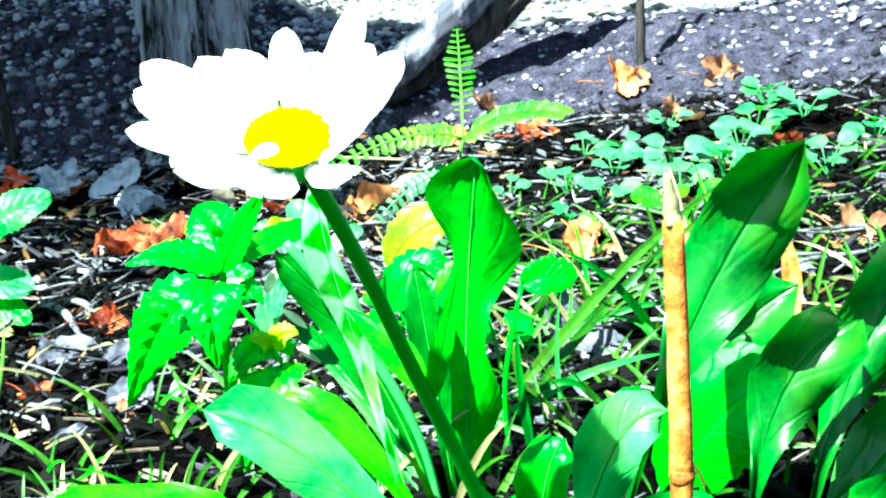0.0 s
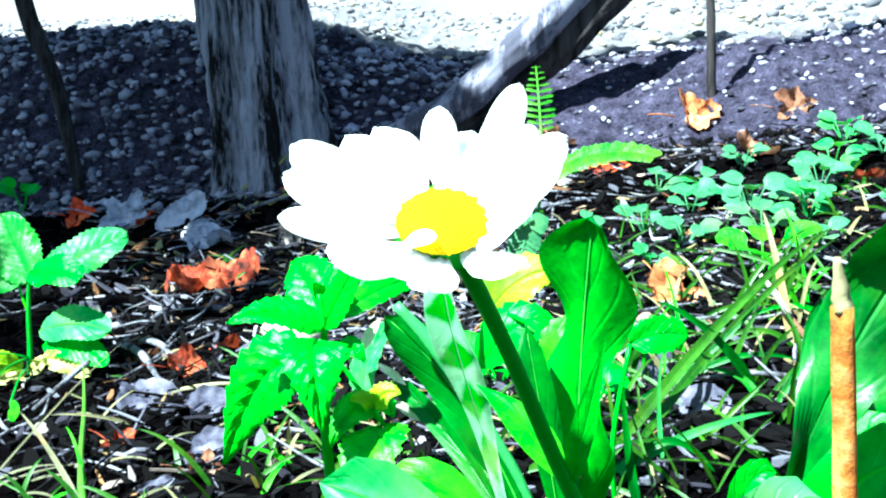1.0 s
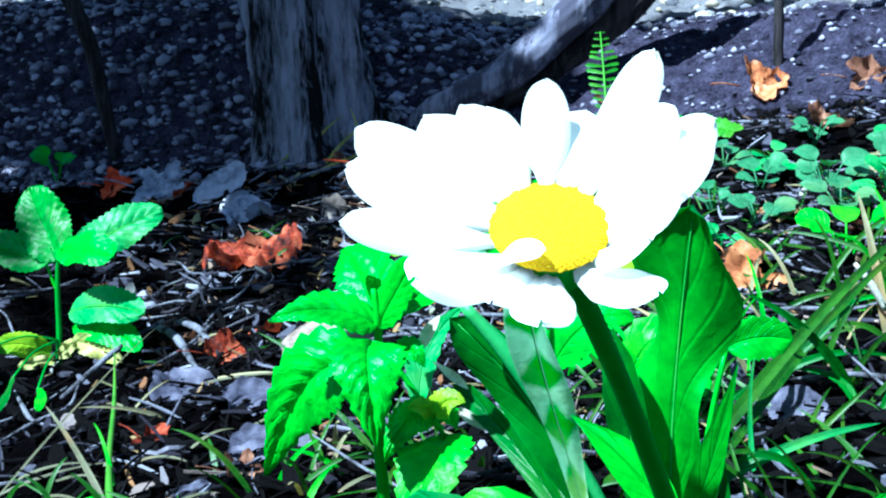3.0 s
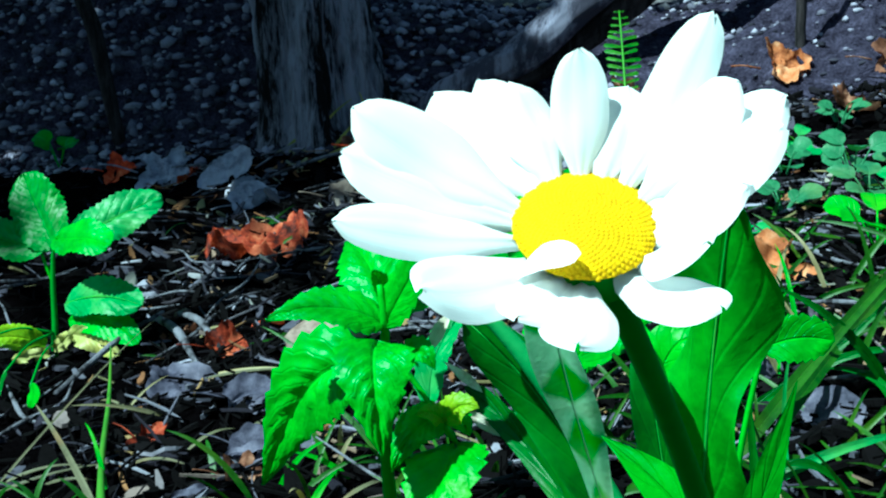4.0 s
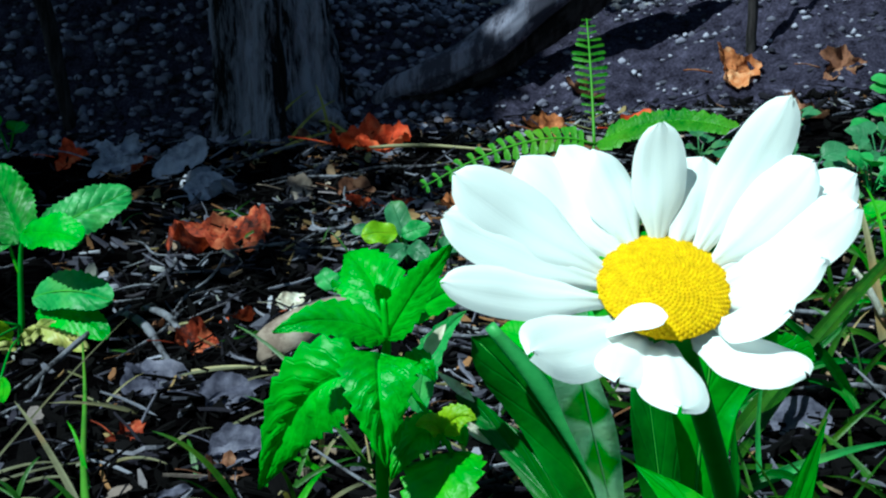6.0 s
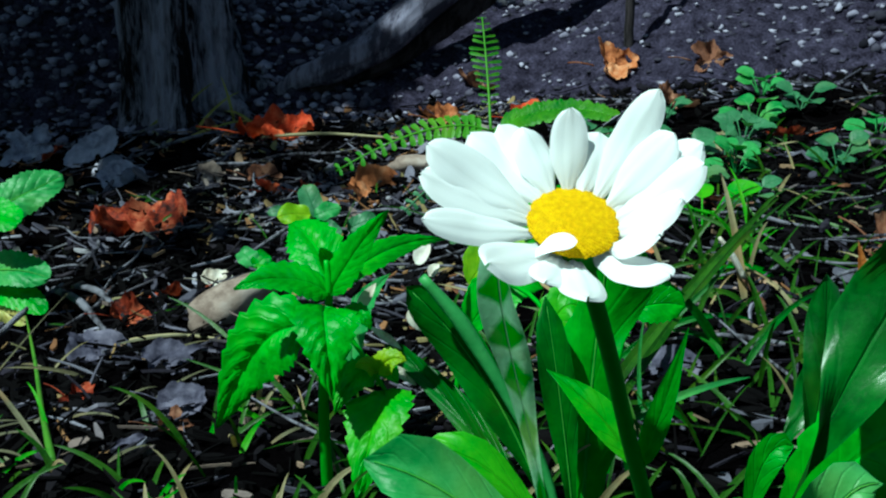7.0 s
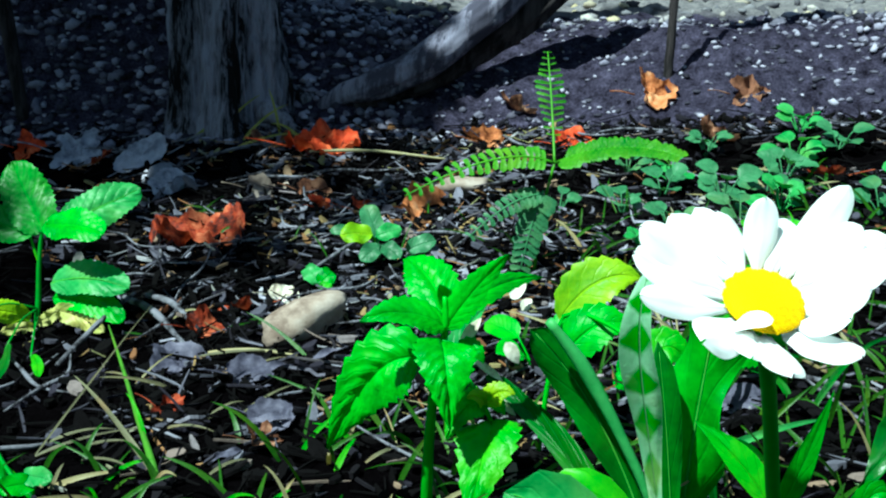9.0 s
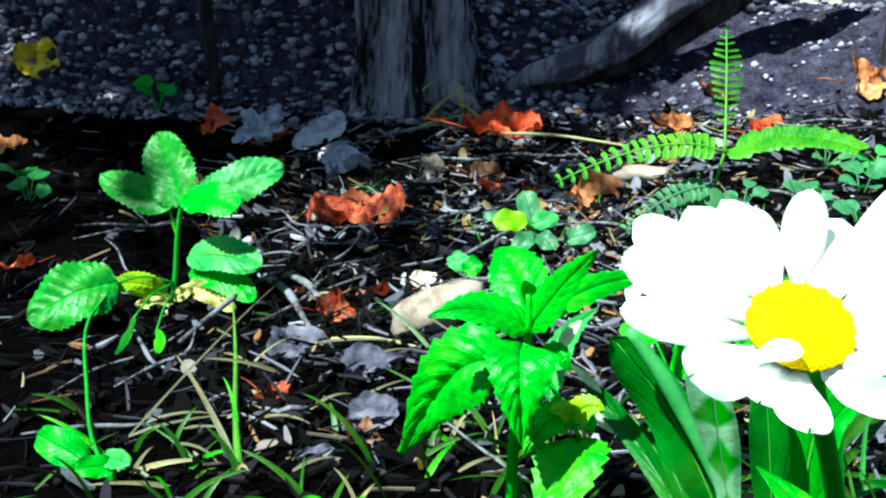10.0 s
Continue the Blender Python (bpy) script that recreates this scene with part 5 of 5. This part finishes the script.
        ob = part("dry_grass_blade", leaf(bmesh.new(), (base, mid, c), 0.0034, (0, -1, 0.5), shape="blade", fold=0.3, nu=12, nv=2, seed=a[0] * 90), OLIVE, None)
        tagged(ob, "olive withered grass blade at the foot of the tree", "grass", "withered blades")
    stalk = thing("green_stalk", on_ground(-0.156, 0.259), "lanky yellow green grass stalk leaning over dark soil", "stalk")
    part("rod", tube(bmesh.new(), [on_ground(-0.156, 0.259, -0.003), (-0.1621, 0.275, -0.0104), (-0.1725, 0.310, -0.0074), (-0.1883, 0.370, -0.0060), (-0.2057, 0.430, -0.0018)], [0.0017, 0.0016, 0.0013, 0.0010, 0.0004], 8, 22, lambda g, q: 0.15 * noise.noise((g, q * 9, 7))), STEMMY, stalk)
    add_leaf("blade", stalk, DRY_BLADE, ((-0.1600, 0.266, -0.0140), (-0.1842, 0.300, 0.0040), (-0.2055, 0.330, 0.0070)), 0.0030, (0.1, -0.8, 0.7), "pale dry blade", shape="blade", fold=0.35, nu=16, nv=2)
    add_leaf("blade", stalk, GRASS, ((-0.1570, 0.258, -0.0170), (-0.1600, 0.262, -0.0040), (-0.1720, 0.262, 0.0040)), 0.0034, (0.1, -0.8, 0.7), shape="blade", fold=0.35, nu=12, nv=2)
    for a, b, c in (((-0.217, 0.299), (-0.196, 0.306), (-0.172, 0.315)), ((-0.194, 0.287), (-0.177, 0.276), (-0.167, 0.264)), ((-0.195, 0.303), (-0.181, 0.297), (-0.173, 0.301)), ((-0.202, 0.257), (-0.201, 0.273), (-0.202, 0.288)),
                    ((-0.203, 0.400), (-0.188, 0.381), (-0.177, 0.368)), ((-0.214, 0.310), (-0.199, 0.318), (-0.184, 0.320)), ((-0.162, 0.310), (-0.149, 0.308), (-0.136, 0.304)), ((-0.125, 0.328), (-0.113, 0.343), (-0.102, 0.356)),
                    ((-0.142, 0.324), (-0.134, 0.333), (-0.126, 0.340)), ((-0.135, 0.257), (-0.126, 0.266), (-0.118, 0.274)), ((-0.069, 0.254), (-0.058, 0.264), (-0.048, 0.272)), ((-0.129, 0.376), (-0.118, 0.388), (-0.106, 0.398)), ((-0.155, 0.409), (-0.13, 0.411), (-0.103, 0.410))):
        ob = part("straw_blade", leaf(bmesh.new(), (on_ground(*a, 0.003), on_ground(*b, 0.008), on_ground(*c, 0.003)), 0.0022, (0, -0.4, 1), shape="blade", fold=0.3, nu=12, nv=2, seed=a[0] * 70), DRY_BLADE, None)
        tagged(ob, "pale dry grass blade lying on dark soil", "grass", "dry blades")
    for a, b, w in (((-0.132, 0.360), (-0.103, 0.377), 0.0052), ((-0.124, 0.310), (-0.102, 0.315), 0.0050), ((-0.136, 0.271), (-0.121, 0.278), 0.0042), ((-0.097, 0.382), (-0.075, 0.401), 0.0040)):
        mid = on_ground((a[0] + b[0]) / 2, (a[1] + b[1]) / 2, 0.008)
        ob = part("fallen_leaf", leaf(bmesh.new(), (on_ground(*a, 0.004), mid, on_ground(*b, 0.005)), w, (0, -0.6, 1), shape="lance", fold=0.35, wave=0.3, nu=16, nv=3, seed=a[0] * 70), WITHERED, None)
        tagged(ob, "narrow dull lilac grey dry leaf on the mulch", "dead leaf")
    stalk = thing("withered_stalk", on_ground(0.1705, 0.355), "withered brown stalk with a pale dry tip among grass", "stalk")
    part("rod", tube(bmesh.new(), [on_ground(0.1705, 0.355, -0.002), (0.166, 0.358, 0.022), (0.1585, 0.36, 0.032)], [0.0011, 0.0017, 0.0014], 8, 12, lambda g, q: 0.2 * noise.noise((g, q * 9, 2))), BROWN, stalk)
    part("tip", tube(bmesh.new(), [(0.1585, 0.36, 0.032), (0.152, 0.36, 0.043), (0.1447, 0.36, 0.0528)], [0.0014, 0.0017, 0.0009], 8, 12, lambda g, q: 0.2 * noise.noise((g, q * 9, 4))), BLEACHED, stalk, "pale dry tip")
    for name, material, count, label in (("grass", GRASS, 1700, "thin short green grass blades among the mulch"), ("dry_grass", STRAW, 300, "thin dry yellow grass blades among the mulch")):
        bm = bmesh.new()
        for k in range(count):
            x, y = rnd.uniform(-0.35, 0.42), rnd.uniform(0.12, 0.80)
            front = smooth((0.38 - y) / 0.12)
            dens = 0.7 * smooth((x - 0.0) / 0.1) * smooth((0.75 - y) / 0.15) + (0.9 if x > -0.06 else 0.08) * front + 0.03
            if rnd.random() > dens:
                continue
            base = on_ground(x, y)
            g, h, r = rnd.uniform(0, 6.283), rnd.uniform(0.006, 0.028 + 0.012 * front), rnd.uniform(0.008, 0.045)
            tip = base + Vector((math.cos(g) * r, math.sin(g) * r, h * rnd.uniform(0.3, 1.0)))
            leaf(bm, (base, base.lerp(tip, 0.5) + Vector((0, 0, h * 0.28)), tip), rnd.uniform(0.0010, 0.0032), (0, -1, 0.6), shape="blade", nu=6, nv=1, fold=0.2)
        ob = part(name, bm, material, None)
        tagged(ob, label, "grass", kind="stuff")


build_grass()


# ---------------------------------------------------------------- loose mulch and gravel
def build_mulch():
    rnd = random.Random(21)
    verts, faces = [], []

    def chip(x, y, L, w, h, g, tip):
        c = on_ground(x, y, h * 0.6 + rnd.uniform(0, 0.003))
        n = 4
        bend = rnd.uniform(-0.10, 0.10)
        k0 = len(verts)
        for i in range(n + 1):
            s = i / n - 0.5
            ww = w * (1 - 0.6 * abs(2 * s) ** 2) * rnd.uniform(0.8, 1.15)
            px, off = s * L, bend * L * (s * s * 4 - 0.5)
            for a, b in ((-1, -1), (1, -1), (0.8, 1), (-0.8, 1)):
                lx, ly = px, off + a * ww / 2
                verts.append((c.x + lx * math.cos(g) - ly * math.sin(g), c.y + lx * math.sin(g) + ly * math.cos(g), c.z + lx * tip + b * h / 2))
        for i in range(n):
            for a in range(4):
                q = k0 + 4 * i
                faces.append((q + a, q + (a + 1) % 4, q + 4 + (a + 1) % 4, q + 4 + a))
        faces.append((k0 + 3, k0 + 2, k0 + 1, k0))
        e = k0 + 4 * n
        faces.append((e, e + 1, e + 2, e + 3))

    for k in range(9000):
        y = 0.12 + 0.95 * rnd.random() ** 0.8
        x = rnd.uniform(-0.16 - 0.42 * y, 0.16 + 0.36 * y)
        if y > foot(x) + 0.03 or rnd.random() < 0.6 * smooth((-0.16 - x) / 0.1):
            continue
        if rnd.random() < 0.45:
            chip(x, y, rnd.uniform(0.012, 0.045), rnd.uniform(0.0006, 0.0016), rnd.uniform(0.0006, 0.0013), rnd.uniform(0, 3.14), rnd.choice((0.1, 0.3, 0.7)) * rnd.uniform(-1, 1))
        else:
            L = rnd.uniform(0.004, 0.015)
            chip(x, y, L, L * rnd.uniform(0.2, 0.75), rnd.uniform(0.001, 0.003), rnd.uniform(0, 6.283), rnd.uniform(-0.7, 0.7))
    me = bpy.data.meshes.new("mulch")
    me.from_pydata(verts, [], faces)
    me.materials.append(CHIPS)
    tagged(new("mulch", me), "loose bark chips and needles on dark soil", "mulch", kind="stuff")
    verts.clear()
    faces.clear()
    for k in range(3400):
        x, y = rnd.gauss(-0.04, 0.16), rnd.uniform(0.26, 0.98)
        if y > foot(x) + 0.02 or x < -0.36 or (x > 0.08 and y < 0.55 and k % 5) or (x < -0.08 and y < 0.6 and k % 4) or noise.noise((x * 14, y * 9, 2)) < -0.22:
            continue
        if k % 5 < 3:
            chip(x, y, rnd.uniform(0.008, 0.032), rnd.uniform(0.0006, 0.0019), rnd.uniform(0.0004, 0.0011), rnd.uniform(0, 3.14), rnd.choice((0.1, 0.3, 0.8)) * rnd.uniform(-1, 1))
        else:
            L = rnd.uniform(0.005, 0.011 + 0.010 * smooth((y - 0.5) / 0.2))
            chip(x, y, L, L * rnd.uniform(0.35, 0.75), rnd.uniform(0.0006, 0.002), rnd.uniform(0, 6.283), rnd.uniform(-0.8, 0.8))
    me = bpy.data.meshes.new("dry_litter")
    me.from_pydata(verts, [], faces)
    me.materials.append(LITTER)
    tagged(new("dry_litter", me), "pale dry leaf bits and straw on dark soil", "litter", kind="stuff")


build_mulch()


def build_gravel():
    rnd = random.Random(31)
    unit = bmesh.new()
    bmesh.ops.create_icosphere(unit, subdivisions=1, radius=1.0)
    uv = [v.co.copy() for v in unit.verts]
    uf = [[v.index for v in f.verts] for f in unit.faces]
    unit.free()
    for name, mat, count, label in (("gravel", GRAVEL, 14000, "grey gravel stuck in the bare earth bank"), ("sunlit_gravel", SUNLIT_GRAVEL, 2600, "gravel on top of the bank, sunlight put into its pale colour")):
        verts, faces = [], []
        for k in range(count):
            x = rnd.uniform(-0.75, 0.75)
            yf = foot(x)
            if name == "gravel":
                y = yf + rnd.uniform(-0.03, 0.42)
                if x > 0.0 and rnd.random() < 0.72 - 0.45 * smooth((x - 0.38) / 0.12):
                    continue
                s = rnd.uniform(0.002, 0.0065) if x < 0.0 or x > 0.42 else rnd.uniform(0.0014, 0.0040)
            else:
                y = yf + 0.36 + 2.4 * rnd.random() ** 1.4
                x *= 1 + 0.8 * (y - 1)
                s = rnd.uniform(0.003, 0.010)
            c = on_ground(x, y, s * 0.2)
            sx, sy, sz, g = s * rnd.uniform(0.8, 1.7), s * rnd.uniform(0.6, 1.0), s * rnd.uniform(0.4, 1.0), rnd.uniform(0, 6.283)
            k0 = len(verts)
            for v in uv:
                q = 1 + 0.7 * noise.noise(v * 1.6 + Vector((k * 0.7, 0, 0)))
                lx, ly = v.x * sx * q, v.y * sy * q
                verts.append((c.x + lx * math.cos(g) - ly * math.sin(g), c.y + lx * math.sin(g) + ly * math.cos(g), c.z + v.z * sz * q))
            faces += [[k0 + i for i in f] for f in uf]
        me = bpy.data.meshes.new(name)
        me.from_pydata(verts, [], faces)
        me.materials.append(mat)
        me.polygons.foreach_set("use_smooth", [True] * len(me.polygons))
        tagged(new(name, me), label, "gravel", kind="stuff")


build_gravel()


def build_twigs():
    """Dry stalks and twigs strewn over the soil."""
    rnd = random.Random(41)
    bases = []
    for k in range(6):
        L = rnd.uniform(0.05, 0.11)
        pts = [(-L / 2, 0, 0), (-L / 6, rnd.uniform(-0.09, 0.09) * L, 0.003), (L / 5, rnd.uniform(-0.09, 0.09) * L, 0.002), (L / 2, rnd.uniform(-0.1, 0.1) * L, rnd.uniform(0, 0.008))]
        bm = tube(bmesh.new(), pts, [0.0005, rnd.uniform(0.0007, 0.0016), 0.0004], 6, 12, lambda g, q: 0.15 * noise.noise((g, q * 9, k)))
        ob = part("twig", bm, TWIG, None)
        tagged(ob, "thin pale grey dry twig lying on the mulch", "twig", "twigs")
        bases.append(ob)
    for k in range(140):
        y = 0.22 + 0.80 * rnd.random() ** 0.8
        x = rnd.uniform(-0.12 - 0.42 * y, 0.12 + 0.36 * y)
        if y > foot(x) or x < -0.36 or (x < -0.08 and y < 0.55 and k % 2):
            continue
        m = Matrix.Translation(on_ground(x, y, 0.0035)) @ Euler((0, rnd.uniform(-0.08, 0.08), rnd.gauss(0, 1.1))).to_matrix().to_4x4()
        if k < 6:
            bases[k].matrix_basis = m
        else:
            copy_thing(bases[k % 6], m)


build_twigs()


def build_tuft():
    rnd = random.Random(51)
    for cx, cy, n, hi in ((-0.195, 0.275, 9, 0.018), (0.16, 0.42, 14, 0.06), (0.09, 0.33, 12, 0.05), (-0.085, 0.285, 12, 0.03), (-0.125, 0.215, 8, 0.03), (-0.165, 0.235, 5, 0.022), (-0.09, 0.20, 7, 0.03), (-0.06, 0.16, 12, 0.035), (-0.10, 0.13, 14, 0.04)):
        t = thing("grass_tuft", on_ground(cx, cy), "sparse tuft of thin yellow green grass blades", "grass", "grass tufts")
        for k in range(n):
            base = on_ground(cx + rnd.gauss(0, 0.014), cy + rnd.gauss(0, 0.012), -0.001)
            g, h, r = rnd.uniform(0, 6.283), hi * rnd.uniform(0.3, 1.0), rnd.uniform(0.008, 0.035)
            tip = base + Vector((math.cos(g) * r, math.sin(g) * r, h))
            add_leaf("blade", t, (GRASS, LIME, STRAW, GRASS)[k % 4], (base, base.lerp(tip, 0.4) + Vector((0, 0, h * 0.45)), tip), rnd.uniform(0.0014, 0.0034), (0, -1, 0.6), shape="blade", nu=9, nv=1, fold=0.2)


build_tuft()


# ---------------------------------------------------------------- bark chips lying on the soil
def build_chips():
    rnd = random.Random(71)
    meshes = []
    for k in range(9):
        L, w, h = rnd.uniform(0.007, 0.020), rnd.uniform(0.0016, 0.0042), rnd.uniform(0.0008, 0.0022)
        if k > 5:
            L, w = rnd.uniform(0.022, 0.038), rnd.uniform(0.0012, 0.0022)
        bend = rnd.uniform(-0.15, 0.15)
        verts, faces, n = [], [], 5
        for i in range(n + 1):
            q = i / n - 0.5
            ww = w * (1 - 0.7 * abs(2 * q) ** 2.5) * rnd.uniform(0.75, 1.2)
            off, lift = bend * L * (4 * q * q - 0.5), h * rnd.uniform(-0.4, 0.4)
            verts += [(q * L, off + a * ww / 2, lift + b * h / 2) for a, b in ((-1, -0.6), (1, -0.6), (0.7, 1), (-0.6, 0.8))]
        for i in range(n):
            faces += [(4 * i + a, 4 * i + (a + 1) % 4, 4 * i + 4 + (a + 1) % 4, 4 * i + 4 + a) for a in range(4)]
        faces += [(3, 2, 1, 0), (4 * n, 4 * n + 1, 4 * n + 2, 4 * n + 3)]
        me = bpy.data.meshes.new("bark_chip")
        me.from_pydata(verts, [], faces)
        me.materials.append(PIECE)
        meshes.append(me)
    done = 0
    while done < 295:
        y = rnd.uniform(0.30, 0.92)
        x = rnd.uniform(-0.30, 0.22)
        if y > foot(x) or rnd.random() > 0.2 + 0.8 * smooth((x + 0.2) / 0.15):
            continue
        ob = new("bark_chip", meshes[rnd.randrange(9)])
        ob.matrix_basis = Matrix.Translation(on_ground(x, y, 0.003)) @ Euler((rnd.uniform(-0.5, 0.5), rnd.uniform(-0.35, 0.35), rnd.uniform(0, 6.283))).to_matrix().to_4x4()
        ob.parent = GROUND
        done += 1


build_chips()


def build_bank_stones():
    """Rounded stones set in the face and rim of the bank, pieces of the ground."""
    rnd = random.Random(81)
    meshes = []
    for k in range(7):
        me = mesh_of("stone", lump(bmesh.new(), (0, 0, 0), 1.0, k * 1.9, (1.25, 0.85, 0.75), 2, 0.0, 0.55), GRAVEL_BIG)
        meshes.append(me)
    done = 0
    while done < 240:
        x = rnd.uniform(0.10, 0.74)
        y = foot(x) + rnd.uniform(0.0, 0.42)
        if rnd.random() > max(smooth((x - 0.42) / 0.08), 0.5 * smooth((y - foot(x) - 0.25) / 0.1)):
            continue
        size = rnd.uniform(0.004, 0.0095) * (0.7 + 0.3 * smooth((x - 0.25) / 0.2))
        ob = new("stone", meshes[rnd.randrange(7)])
        ob.matrix_basis = Matrix.Translation(on_ground(x, y, size * 0.25)) @ Euler((rnd.uniform(-0.5, 0.5), rnd.uniform(-0.5, 0.5), rnd.uniform(0, 6.283))).to_matrix().to_4x4() @ Matrix.Scale(size, 4)
        ob.parent = GROUND
        done += 1


build_bank_stones()
